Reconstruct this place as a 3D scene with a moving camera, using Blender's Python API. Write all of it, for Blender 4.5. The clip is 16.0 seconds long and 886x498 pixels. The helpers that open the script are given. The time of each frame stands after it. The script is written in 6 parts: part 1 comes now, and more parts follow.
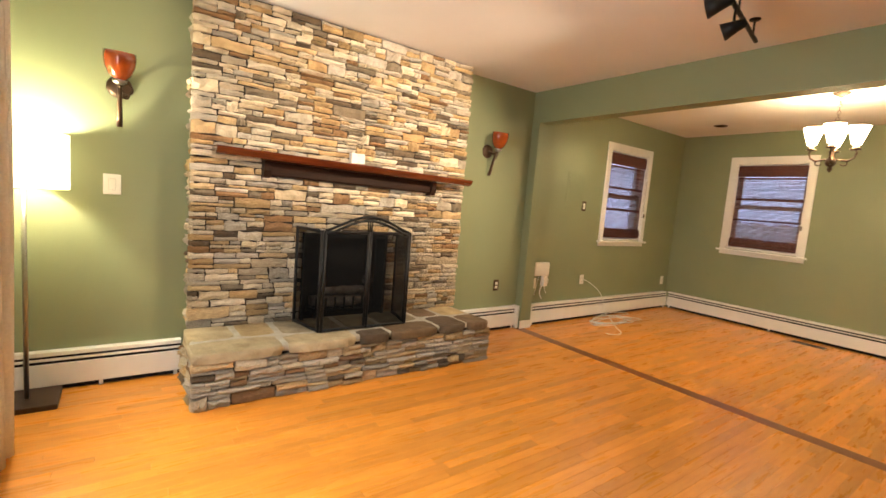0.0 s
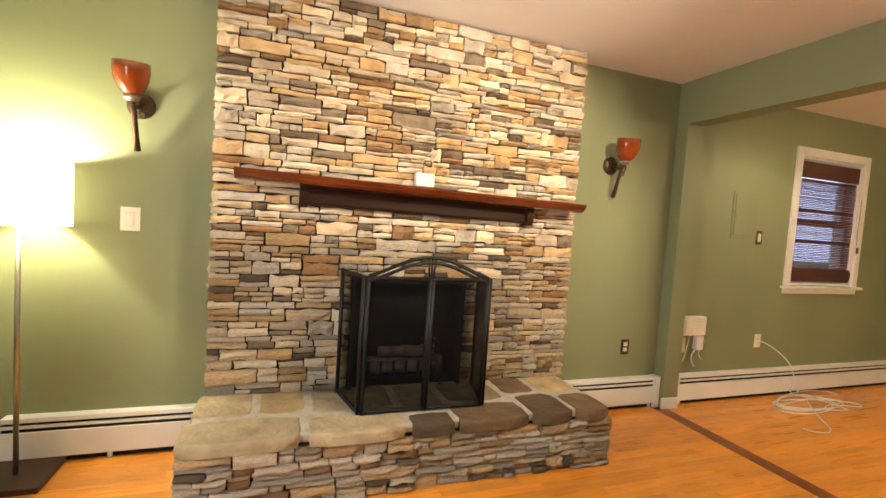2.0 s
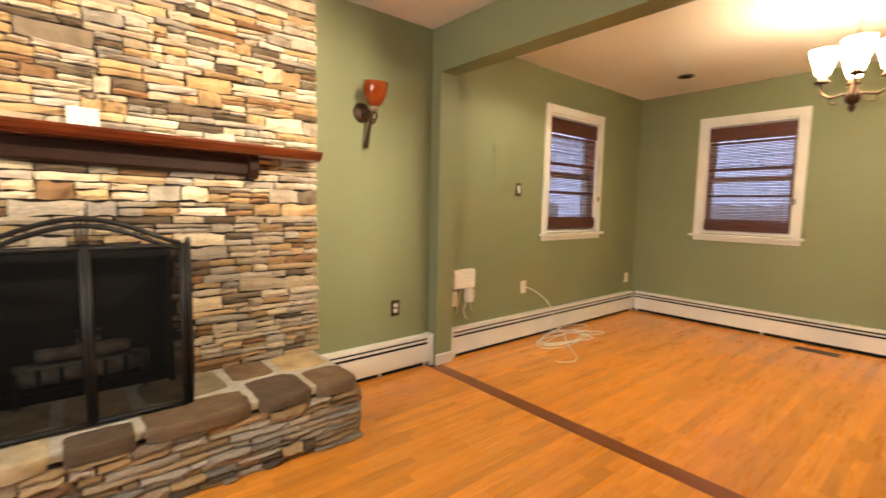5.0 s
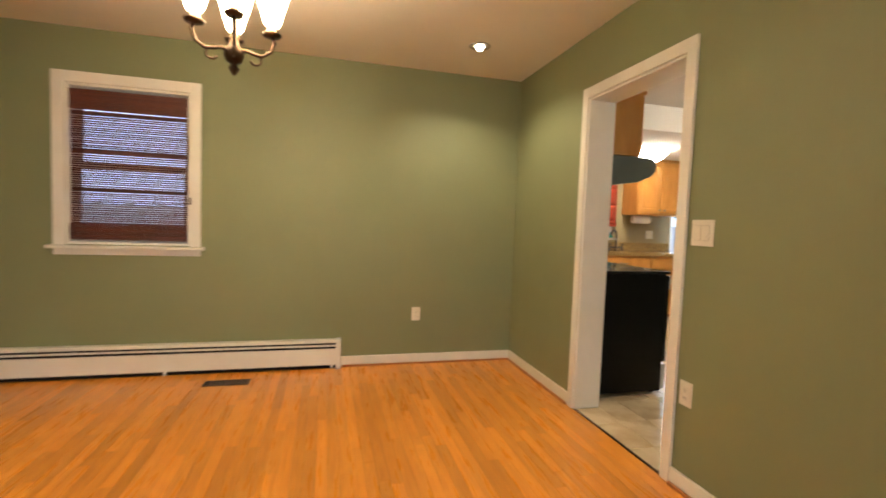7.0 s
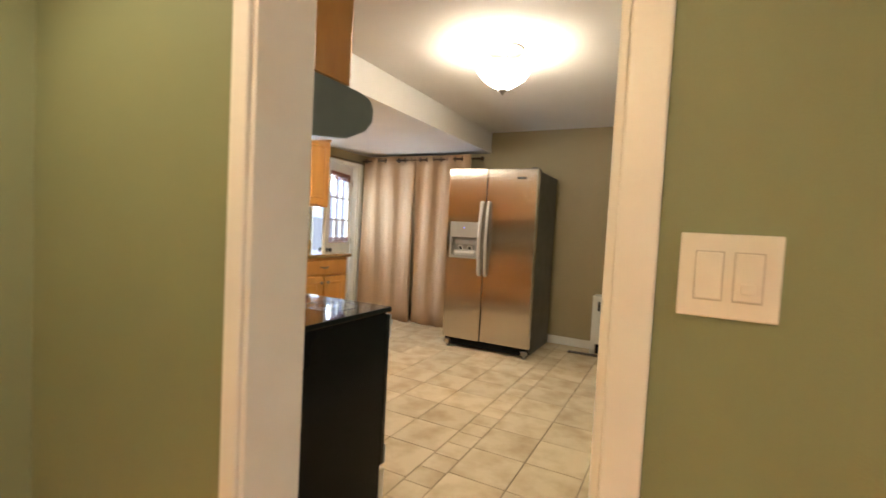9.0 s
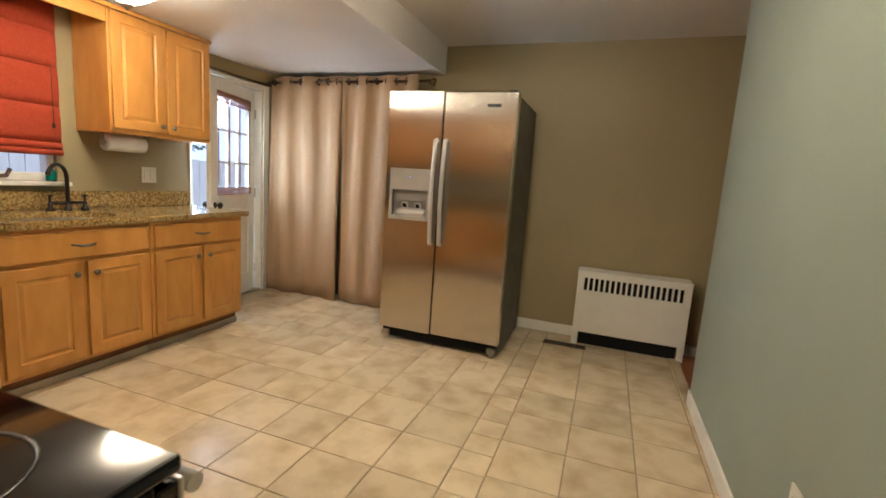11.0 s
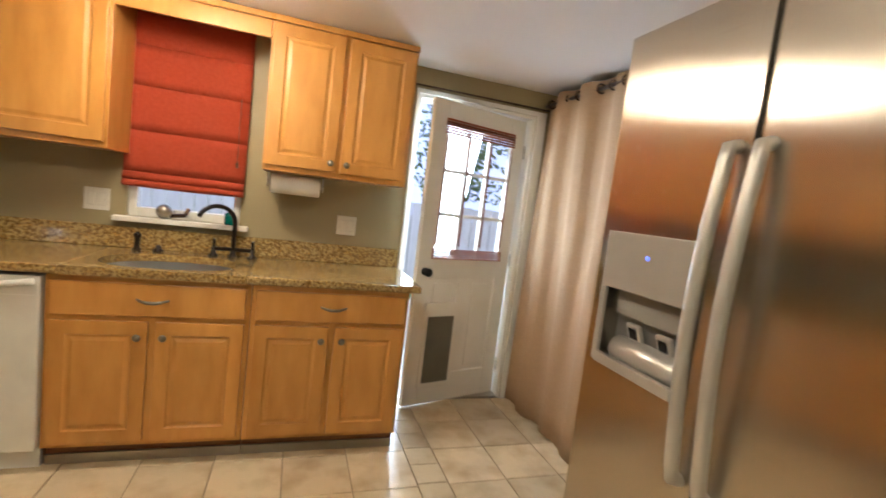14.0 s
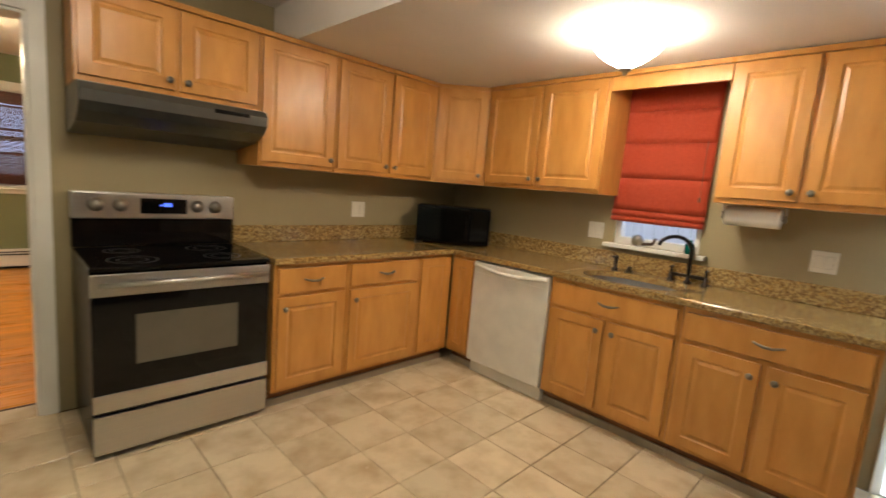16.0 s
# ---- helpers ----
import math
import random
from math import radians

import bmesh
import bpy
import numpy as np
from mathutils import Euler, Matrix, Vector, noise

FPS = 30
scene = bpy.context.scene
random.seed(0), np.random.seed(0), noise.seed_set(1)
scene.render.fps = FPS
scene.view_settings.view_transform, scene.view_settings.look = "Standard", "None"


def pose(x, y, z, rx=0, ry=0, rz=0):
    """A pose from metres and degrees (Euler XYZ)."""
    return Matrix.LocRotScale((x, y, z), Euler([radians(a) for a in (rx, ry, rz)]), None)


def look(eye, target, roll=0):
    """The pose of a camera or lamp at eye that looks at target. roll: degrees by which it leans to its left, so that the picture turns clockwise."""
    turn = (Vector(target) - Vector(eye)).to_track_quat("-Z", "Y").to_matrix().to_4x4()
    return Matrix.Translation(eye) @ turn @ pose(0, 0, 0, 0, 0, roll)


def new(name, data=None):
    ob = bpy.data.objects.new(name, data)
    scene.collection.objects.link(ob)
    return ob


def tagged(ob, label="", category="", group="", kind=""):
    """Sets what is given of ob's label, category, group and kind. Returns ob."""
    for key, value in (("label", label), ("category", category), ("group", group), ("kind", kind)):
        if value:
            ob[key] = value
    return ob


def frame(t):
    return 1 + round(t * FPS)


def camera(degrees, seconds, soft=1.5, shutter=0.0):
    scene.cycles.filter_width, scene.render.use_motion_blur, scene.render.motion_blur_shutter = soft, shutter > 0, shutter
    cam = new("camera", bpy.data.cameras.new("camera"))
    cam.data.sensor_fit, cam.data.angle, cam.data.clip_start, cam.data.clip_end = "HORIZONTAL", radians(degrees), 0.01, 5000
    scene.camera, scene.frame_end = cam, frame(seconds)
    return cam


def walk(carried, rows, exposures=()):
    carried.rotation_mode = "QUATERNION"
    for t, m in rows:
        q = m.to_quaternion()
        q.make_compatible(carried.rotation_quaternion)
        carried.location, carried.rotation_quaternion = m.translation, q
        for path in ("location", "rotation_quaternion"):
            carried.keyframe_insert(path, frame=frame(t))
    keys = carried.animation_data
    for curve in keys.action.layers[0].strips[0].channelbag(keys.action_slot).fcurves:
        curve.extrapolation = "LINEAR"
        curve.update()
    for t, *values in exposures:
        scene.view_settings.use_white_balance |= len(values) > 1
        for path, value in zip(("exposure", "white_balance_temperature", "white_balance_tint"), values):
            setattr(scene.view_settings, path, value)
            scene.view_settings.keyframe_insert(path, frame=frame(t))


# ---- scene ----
cam = camera(89.0, 16.0, soft=1.6, shutter=0.3)
PATH = [
    (0, (0.323, 0.143, 1.282), (1.497, 1.75, 1.075), 4.6),
    (0.5, (0.479, 0.328, 1.307), (1.553, 2.005, 1.123), 4.6),
    (1, (0.698, 0.56, 1.331), (1.629, 2.324, 1.184), 4.4),
    (1.5, (0.907, 0.736, 1.344), (1.68, 2.577, 1.226), 4.2),
    (2, (1.051, 0.826, 1.318), (1.715, 2.709, 1.2), 3.8),
    (2.5, (1.097, 0.847, 1.26), (1.728, 2.74, 1.118), 3.4),
    (3, (1.11, 0.834, 1.207), (1.726, 2.729, 1.034), 3.1),
    (3.2, (1.119, 0.828, 1.205), (1.727, 2.724, 1.017), 3.2),
    (5.3, (1.753, 0.897, 1.206), (3.292, 2.162, 1.029), 1.3),
    (5.5, (1.726, 0.931, 1.197), (3.435, 1.958, 1.037), 1.5),
    (6, (2.147, 1.022, 1.233), (4.067, 1.548, 1.039), 2.1),
    (6.5, (2.744, 0.997, 1.226), (4.736, 1.046, 1.059), 2.4),
    (7, (3.219, 1.038, 1.214), (5.15, 0.531, 1.099), 2.1),
    (7.5, (3.655, 1.03, 1.226), (5.405, 0.065, 1.145), 0.8),
    (8, (4.241, 0.761, 1.219), (5.711, -0.59, 1.097), 1.5),
    (8.5, (4.638, 0.522, 1.245), (5.841, -1.074, 1.17), 2.4),
    (9, (4.947, 0.135, 1.259), (5.874, -1.635, 1.166), 3.0),
    (9.3, (5.09, -0.066, 1.261), (5.857, -1.908, 1.128), 3.0),
    (9.5, (5.206, -0.233, 1.25), (5.921, -2.092, 1.091), 3.3),
    (9.7, (5.286, -0.4, 1.238), (5.896, -2.296, 1.053), 3.6),
    (11.8, (5.628, -1.533, 1.327), (6.434, -3.331, 0.983), 4.9),
    (12, (5.645, -1.691, 1.345), (6.52, -3.458, 1.012), 4.7),
    (12.5, (5.727, -2.063, 1.315), (6.760, -3.753, 1.037), 3.85),
    (13, (5.765, -2.590, 1.340), (7.105, -4.047, 1.060), 3.3),
    (13.5, (5.868, -3.033, 1.375), (7.538, -4.087, 1.063), 4.0),
    (14, (6.024, -3.290, 1.345), (7.911, -3.919, 1.158), 6.9),
    (14.5, (6.104, -3.585, 1.332), (8.098, -3.504, 1.203), 6.8),
    (15, (6.071, -3.759, 1.38), (7.946, -3.093, 1.185), 6.0),
    (15.5, (5.869, -3.792, 1.358), (7.558, -2.747, 1.123), 5.6),
    (16, (5.727, -3.848, 1.388), (7.131, -2.45, 1.116), 4.7),
]
walk(cam, [(t, look(eye, target, roll)) for t, eye, target, roll in PATH], [(0.0, 0.30), (3.0, 0.28), (5.5, 0.52), (6.5, 0.12), (7.5, 0.22), (8.5, 0.25), (9.5, 0.15), (12.0, -0.03), (14.0, 0.0), (16.0, -0.08)])

# ---- world and lights ----
world = bpy.data.worlds.new("sky")
scene.world = world
world.use_nodes = True
wn = world.node_tree
sky = wn.nodes.new("ShaderNodeTexSky")
sky.sky_type, sky.sun_disc = "NISHITA", False
sky.ozone_density = 5.0
sky.sun_elevation, sky.sun_rotation = radians(60), radians(250)
wn.links.new(sky.outputs[0], wn.nodes["Background"].inputs[0])
wn.nodes["Background"].inputs[1].default_value = 0.15
WARM, SOFT_WARM, COOL = (1.0, 0.70, 0.40), (1.0, 0.80, 0.58), (0.80, 0.88, 1.0)


def lamp(name, kind, m, watts, colour, **more):
    data = bpy.data.lights.new(name, kind)
    data.energy, data.color = watts, colour
    for key, value in more.items():
        if key == "size":
            data.size = value
        if key == "size_y":
            data.shape, data.size_y = "RECTANGLE", value
        if key == "radius":
            data.shadow_soft_size = value
        if key == "cone":
            data.spot_size = radians(value)
        if key == "blend":
            data.spot_blend = value
    ob = new(name, data)
    ob.matrix_world = m
    return ob


sun = lamp("sun", "SUN", look((-4, -6, 22), (4, -2, 0)), 3.0, (1.0, 0.95, 0.88))
sun.data.angle = radians(30)

# ---- materials ----
MATS = {}


def material(name, colour, rough=0.5, metal=0.0, second=None, scale=8.0, stretch=(1, 1, 1), bump=0.0, bump_scale=60.0,
             vary=0.0, island=False, emit=0.0, emit_colour=None, detail=6.0, coat=0.0, aniso=0.0, spread=(0.35, 0.7)):
    """Principled surface: two noise scales of colour, fine relief, optional per-piece variation."""
    m = bpy.data.materials.new(name)
    m.use_nodes = True
    n, l = m.node_tree.nodes, m.node_tree.links
    p = n["Principled BSDF"]
    p.inputs["Roughness"].default_value, p.inputs["Metallic"].default_value = rough, metal
    p.inputs["Coat Weight"].default_value = coat
    tc = n.new("ShaderNodeTexCoord")
    mp = n.new("ShaderNodeMapping")
    mp.inputs["Scale"].default_value = stretch
    l.new(tc.outputs["Object"], mp.inputs[0])
    tex = n.new("ShaderNodeTexNoise")
    tex.noise_dimensions = "4D"
    tex.inputs["Scale"].default_value, tex.inputs["Detail"].default_value = scale, detail
    l.new(mp.outputs[0], tex.inputs["Vector"])
    ramp = n.new("ShaderNodeMapRange")
    ramp.inputs[1].default_value, ramp.inputs[2].default_value = spread
    l.new(tex.outputs[0], ramp.inputs[0])
    mix = n.new("ShaderNodeMix")
    mix.data_type = "RGBA"
    mix.inputs["A"].default_value = (*colour, 1)
    mix.inputs["B"].default_value = (*(second or [c * 0.88 for c in colour]), 1)
    l.new(ramp.outputs[0], mix.inputs["Factor"])
    out = mix.outputs["Result"]
    if vary:
        src = n.new("ShaderNodeNewGeometry").outputs["Random Per Island"] if island else n.new("ShaderNodeObjectInfo").outputs["Random"]
        l.new(src, tex.inputs["W"])
        mul = n.new("ShaderNodeMath")
        mul.operation = "MULTIPLY"
        mul.inputs[1].default_value = 37.0
        l.new(src, mul.inputs[0])
        l.new(mul.outputs[0], tex.inputs["W"])
        hsv = n.new("ShaderNodeHueSaturation")
        rng = n.new("ShaderNodeMapRange")
        rng.inputs[3].default_value, rng.inputs[4].default_value = 1 - vary, 1 + vary
        l.new(src, rng.inputs[0])
        l.new(rng.outputs[0], hsv.inputs["Value"])
        l.new(out, hsv.inputs["Color"])
        out = hsv.outputs[0]
    l.new(out, p.inputs["Base Color"])
    if bump:
        fine = n.new("ShaderNodeTexNoise")
        fine.inputs["Scale"].default_value, fine.inputs["Detail"].default_value = bump_scale, 4
        l.new(mp.outputs[0], fine.inputs["Vector"])
        b = n.new("ShaderNodeBump")
        b.inputs["Strength"].default_value, b.inputs["Distance"].default_value = bump, 0.01
        l.new(fine.outputs[0], b.inputs["Height"])
        l.new(b.outputs[0], p.inputs["Normal"])
        rr = n.new("ShaderNodeMapRange")
        rr.inputs[3].default_value, rr.inputs[4].default_value = max(rough - 0.08, 0.02), min(rough + 0.1, 1)
        l.new(tex.outputs[0], rr.inputs[0])
        l.new(rr.outputs[0], p.inputs["Roughness"])
    if aniso:
        p.inputs["Anisotropic"].default_value = aniso
    if emit:
        p.inputs["Emission Strength"].default_value = emit
        p.inputs["Emission Color"].default_value = (*(emit_colour or colour), 1)
    MATS[name] = m
    return m


def stone_material(name, palette, island=False):
    """Split stone: each piece takes a colour of its own, with veins, grain and a rough face."""
    m = material(name, (0.97, 0.92, 0.83), 0.85, second=(0.60, 0.54, 0.45), scale=11, bump=1.0, bump_scale=38, vary=0.2, island=island)
    n, l = m.node_tree.nodes, m.node_tree.links
    src = n.new("ShaderNodeNewGeometry").outputs["Random Per Island"] if island else n.new("ShaderNodeObjectInfo").outputs["Random"]
    ramp = n.new("ShaderNodeValToRGB")
    ramp.color_ramp.interpolation = "CONSTANT"
    els = ramp.color_ramp.elements
    while len(els) < len(palette):
        els.new(0.5)
    for i, c in enumerate(palette):
        els[i].position, els[i].color = i / len(palette), (*c, 1)
    mul = n.new("ShaderNodeMath")
    mul.operation = "MULTIPLY"
    mul.inputs[1].default_value = 7.31
    fr = n.new("ShaderNodeMath")
    fr.operation = "FRACT"
    l.new(src, mul.inputs[0])
    l.new(mul.outputs[0], fr.inputs[0])
    l.new(fr.outputs[0], ramp.inputs[0])
    mx = n.new("ShaderNodeMix")
    mx.data_type, mx.blend_type = "RGBA", "MULTIPLY"
    mx.inputs["Factor"].default_value = 1
    p = n["Principled BSDF"]
    old = p.inputs["Base Color"].links[0].from_socket
    l.new(old, mx.inputs["A"])
    l.new(ramp.outputs[0], mx.inputs["B"])
    l.new(mx.outputs["Result"], p.inputs["Base Color"])
    return m


SAGE = material("sage_paint", (0.219, 0.240, 0.123), 0.55, second=(0.198, 0.221, 0.115), scale=1.3, bump=0.12, bump_scale=220)
TAUPE = material("taupe_paint", (0.33, 0.268, 0.145), 0.5, second=(0.305, 0.246, 0.13), scale=1.3, bump=0.12, bump_scale=220)
# the sage paint again, with cool daylight mixed into its colour
DAYLIT_SAGE = material("daylit_sage_paint", (0.27, 0.31, 0.255), 0.5, second=(0.25, 0.288, 0.235), scale=1.3, bump=0.12, bump_scale=220)
CEIL = material("ceiling_paint", (0.74, 0.70, 0.66), 0.85, second=(0.70, 0.66, 0.62), scale=2, bump=0.15, bump_scale=160)
WHITE = material("white_trim_paint", (0.78, 0.76, 0.70), 0.35, second=(0.72, 0.70, 0.63), scale=5, bump=0.06, bump_scale=90)
ENAMEL = material("white_enamel", (0.80, 0.79, 0.74), 0.3, second=(0.74, 0.73, 0.67), scale=6)
PLASTIC = material("ivory_plastic", (0.78, 0.74, 0.64), 0.35)
OAK = [(0.80, 0.325, 0.044), (0.65, 0.240, 0.028)]
OAKP = material("oak_plank", OAK[0], 0.28, second=OAK[1], scale=3.0, stretch=(1.2, 14, 1), bump=0.10, bump_scale=25, vary=0.17, coat=0.15)
OAKJ = material("oak_boards", OAK[0], 0.28, second=OAK[1], scale=3.0, stretch=(1.2, 14, 1), bump=0.10, bump_scale=25, vary=0.17, island=True, coat=0.15)
GAP = material("floor_gap", (0.10, 0.04, 0.012), 0.8)
WALNUT = material("dark_inlay_wood", (0.19, 0.055, 0.018), 0.3, second=(0.26, 0.080, 0.026), scale=4, stretch=(14, 1, 1), vary=0.15)
PALETTE = [(0.66, 0.56, 0.40), (0.52, 0.47, 0.39), (0.76, 0.68, 0.52), (0.34, 0.20, 0.095), (0.62, 0.43, 0.22), (0.78, 0.71, 0.58), (0.70, 0.60, 0.43),
           (0.17, 0.125, 0.08), (0.66, 0.49, 0.27), (0.64, 0.58, 0.49), (0.46, 0.33, 0.17), (0.74, 0.66, 0.52), (0.28, 0.23, 0.165), (0.68, 0.64, 0.57),
           (0.60, 0.52, 0.40), (0.72, 0.55, 0.33), (0.44, 0.41, 0.36), (0.76, 0.69, 0.55)]
STONE = stone_material("ledge_stone", PALETTE)
STONEJ = stone_material("ledge_stone_joined", PALETTE, True)
SLAB = stone_material("hearth_flagstone", [(0.40, 0.31, 0.17), (0.30, 0.26, 0.18), (0.42, 0.36, 0.24), (0.33, 0.29, 0.21), (0.37, 0.29, 0.15)])
SLAB_DARK = stone_material("dark_hearth_flagstone", [(0.125, 0.082, 0.042), (0.15, 0.10, 0.055), (0.09, 0.062, 0.036)])
MORTAR = material("dark_joint", (0.022, 0.015, 0.009), 0.95, scale=30, bump=0.5)
PALE_MORTAR = material("pale_mortar", (0.40, 0.37, 0.30), 0.95, second=(0.30, 0.27, 0.21), scale=20, bump=0.5)
SKYGLOW = material("overcast_sky", (0.5, 0.55, 0.7), 1.0, emit=1.25, emit_colour=(0.56, 0.66, 1.0))
MAHOGANY = material("mahogany_varnish", (0.15, 0.030, 0.008), 0.16, second=(0.05, 0.010, 0.004), scale=5, stretch=(1, 9, 9), coat=0.3, spread=(0.3, 0.75))
# brown timber with the mantel shelf's deep shadow put into its colour
SHADED_TIMBER = material("shaded_timber", (0.030, 0.012, 0.006), 0.5, second=(0.014, 0.006, 0.004), scale=5, stretch=(1, 10, 10))
SHADED_TIMBER.node_tree.nodes["Principled BSDF"].inputs["Specular IOR Level"].default_value = 0.12
BLACK = material("black_iron", (0.006, 0.0055, 0.005), 0.5, bump=0.1)
BLACK.node_tree.nodes["Principled BSDF"].inputs["Specular IOR Level"].default_value = 0.25
SOOT = material("soot", (0.004, 0.0035, 0.003), 1.0, second=(0.009, 0.008, 0.007), scale=12)
BRONZE = material("oil_rubbed_bronze", (0.06, 0.035, 0.022), 0.38, metal=0.8, second=(0.10, 0.06, 0.035), scale=20)
FAUCET = material("near_black_bronze", (0.018, 0.012, 0.009), 0.32, metal=0.5)
NICKEL = material("brushed_nickel", (0.42, 0.39, 0.34), 0.32, metal=1.0)
STEEL = material("stainless_steel", (0.58, 0.54, 0.48), 0.22, metal=1.0, second=(0.54, 0.50, 0.445), scale=3, stretch=(1, 1, 60), aniso=0.93)
GREY = material("grey_painted_steel", (0.085, 0.082, 0.07), 0.45, second=(0.07, 0.068, 0.06), bump=0.1, bump_scale=300)
RANGE_STEEL = material("range_steel", (0.55, 0.55, 0.54), 0.28, metal=1.0, second=(0.51, 0.51, 0.50), scale=3, stretch=(1, 1, 40))
PEWTER = material("pewter", (0.24, 0.22, 0.19), 0.34, metal=1.0)
BASIN = material("steel_basin", (0.46, 0.46, 0.46), 0.3, metal=0.85)
SATIN = material("satin_silver", (0.62, 0.60, 0.56), 0.38, metal=0.65)
MAPLE = material("maple_cabinet", (0.590, 0.282, 0.070), 0.3, second=(0.47, 0.205, 0.043), scale=3.4, stretch=(4, 4, 1.1), bump=0.05, bump_scale=30, vary=0.06)
# darker brown than the fronts, used on the toe kicks
MAPLE_DARK = material("dark_maple", (0.20, 0.075, 0.022), 0.45)
BLACKGLASS = material("black_glass", (0.003, 0.003, 0.003), 0.06)
BLACKGLASS.node_tree.nodes["Principled BSDF"].inputs["Specular IOR Level"].default_value = 0.3
BLACKP = material("black_plastic", (0.006, 0.006, 0.006), 0.22)
BLACKP.node_tree.nodes["Principled BSDF"].inputs["Specular IOR Level"].default_value = 0.12
APPL = material("white_appliance", (0.74, 0.72, 0.65), 0.35)
TILE = material("ceramic_tile", (0.64, 0.525, 0.350), 0.22, second=(0.45, 0.340, 0.205), scale=6, bump=0.015, bump_scale=40, vary=0.10, spread=(0.42, 0.72))
GROUT = material("tile_grout", (0.30, 0.235, 0.16), 0.9, scale=20)
DRAPE = material("tan_drape", (0.43, 0.285, 0.165), 0.9, second=(0.385, 0.25, 0.142), scale=90, bump=0.3, bump_scale=350)
LINEN = material("cream_linen", (0.70, 0.66, 0.58), 0.9, scale=90, bump=0.3, bump_scale=300)
BAMBOO = material("brown_bamboo", (0.095, 0.022, 0.010), 0.5, second=(0.05, 0.012, 0.007), scale=30, stretch=(1, 1, 8), vary=0.3)
REDCLOTH = material("red_cloth", (0.37, 0.046, 0.015), 0.9, second=(0.32, 0.037, 0.012), scale=60, bump=0.2, bump_scale=350)
AMBER = material("amber_glass", (0.26, 0.048, 0.008), 0.12, second=(0.15, 0.024, 0.005), scale=9, coat=0.5)
CHOCOLATE = material("brown_lamp_base", (0.06, 0.03, 0.018), 0.4)
GLOW = material("lit_frosted_glass", (0.9, 0.85, 0.75), 0.4, emit=60, emit_colour=(1.0, 0.89, 0.72))
GLOWC = material("lit_chandelier_glass", (0.9, 0.85, 0.75), 0.4, emit=62, emit_colour=(1.0, 0.77, 0.46))
GLOWS = material("lit_lamp_shade", (0.85, 0.78, 0.6), 0.9, emit=3.2, emit_colour=(1.0, 0.86, 0.50))
GLOWR = material("lit_reflector_bulb", (0.9, 0.88, 0.8), 0.4, emit=14, emit_colour=(1.0, 0.85, 0.62))
BLUE = material("blue_indicator", (0.1, 0.2, 0.9), 0.4, emit=2.2, emit_colour=(0.08, 0.16, 1.0))
GREEN_SOAP = material("green_soap", (0.0, 0.12, 0.09), 0.15)
PAPER = material("paper_roll", (0.82, 0.80, 0.76), 0.95, bump=0.2)


def granite():
    m = material("granite", (0.43, 0.305, 0.125), 0.12, second=(0.17, 0.10, 0.036), scale=70, spread=(0.42, 0.62), coat=0.3)
    n, l = m.node_tree.nodes, m.node_tree.links
    v = n.new("ShaderNodeTexVoronoi")
    v.inputs["Scale"].default_value = 115
    tc = n.new("ShaderNodeTexCoord")
    l.new(tc.outputs["Object"], v.inputs["Vector"])
    r = n.new("ShaderNodeValToRGB")
    r.color_ramp.interpolation = "CONSTANT"
    for i, c in enumerate([(0.6, 0.5, 0.32, 1), (1, 1, 1, 1), (0.12, 0.07, 0.035, 1), (1.1, 0.9, 0.6, 1)]):
        if i > 1:
            r.color_ramp.elements.new(0.2 * i)
        r.color_ramp.elements[i].position, r.color_ramp.elements[i].color = (0, 0.35, 0.72, 0.84)[i], c
    l.new(v.outputs["Color"], r.inputs[0])
    mx = n.new("ShaderNodeMix")
    mx.data_type, mx.blend_type = "RGBA", "MULTIPLY"
    mx.inputs["Factor"].default_value = 0.85
    p = n["Principled BSDF"]
    l.new(p.inputs["Base Color"].links[0].from_socket, mx.inputs["A"])
    l.new(r.outputs[0], mx.inputs["B"])
    l.new(mx.outputs["Result"], p.inputs["Base Color"])
    return m


GRANITE = granite()


def clear_glass(name, alpha_dark=0.0):
    m = bpy.data.materials.new(name)
    m.use_nodes = True
    p = m.node_tree.nodes["Principled BSDF"]
    p.inputs["Base Color"].default_value = (1 - alpha_dark, 1 - alpha_dark, 1 - alpha_dark, 1)
    p.inputs["Roughness"].default_value = 0.02
    p.inputs["Transmission Weight"].default_value, p.inputs["IOR"].default_value = 1.0, 1.05
    return m


GLASS = clear_glass("window_glass")


def mesh_screen():
    """Fine black wire mesh: mostly see-through."""
    m = bpy.data.materials.new("wire_mesh")
    m.use_nodes = True
    p = m.node_tree.nodes["Principled BSDF"]
    p.inputs["Base Color"].default_value, p.inputs["Roughness"].default_value = (0.003, 0.003, 0.003, 1), 0.7
    p.inputs["Specular IOR Level"].default_value = 0.05
    p.inputs["Alpha"].default_value = 0.72
    return m


MESH = mesh_screen()

# ---- builders ----
ORIGIN = {}


def box(bm, x0, x1, y0, y1, z0, z1, bevel=0.0, m=None):
    vs = [bm.verts.new((x, y, z)) for x in (x0, x1) for y in (y0, y1) for z in (z0, z1)]
    fs = [bm.faces.new([vs[i] for i in q]) for q in ((0, 1, 3, 2), (4, 6, 7, 5), (0, 4, 5, 1), (2, 3, 7, 6), (0, 2, 6, 4), (1, 5, 7, 3))]
    if bevel:
        es = list({e for f in fs for e in f.edges})
        made = bmesh.ops.bevel(bm, geom=es, offset=bevel, segments=2, affect="EDGES", profile=0.5)
        vs = list({v for f in made["faces"] for v in f.verts} | {v for v in vs if v.is_valid})
    if m:
        bmesh.ops.transform(bm, matrix=m, verts=vs)
    return vs


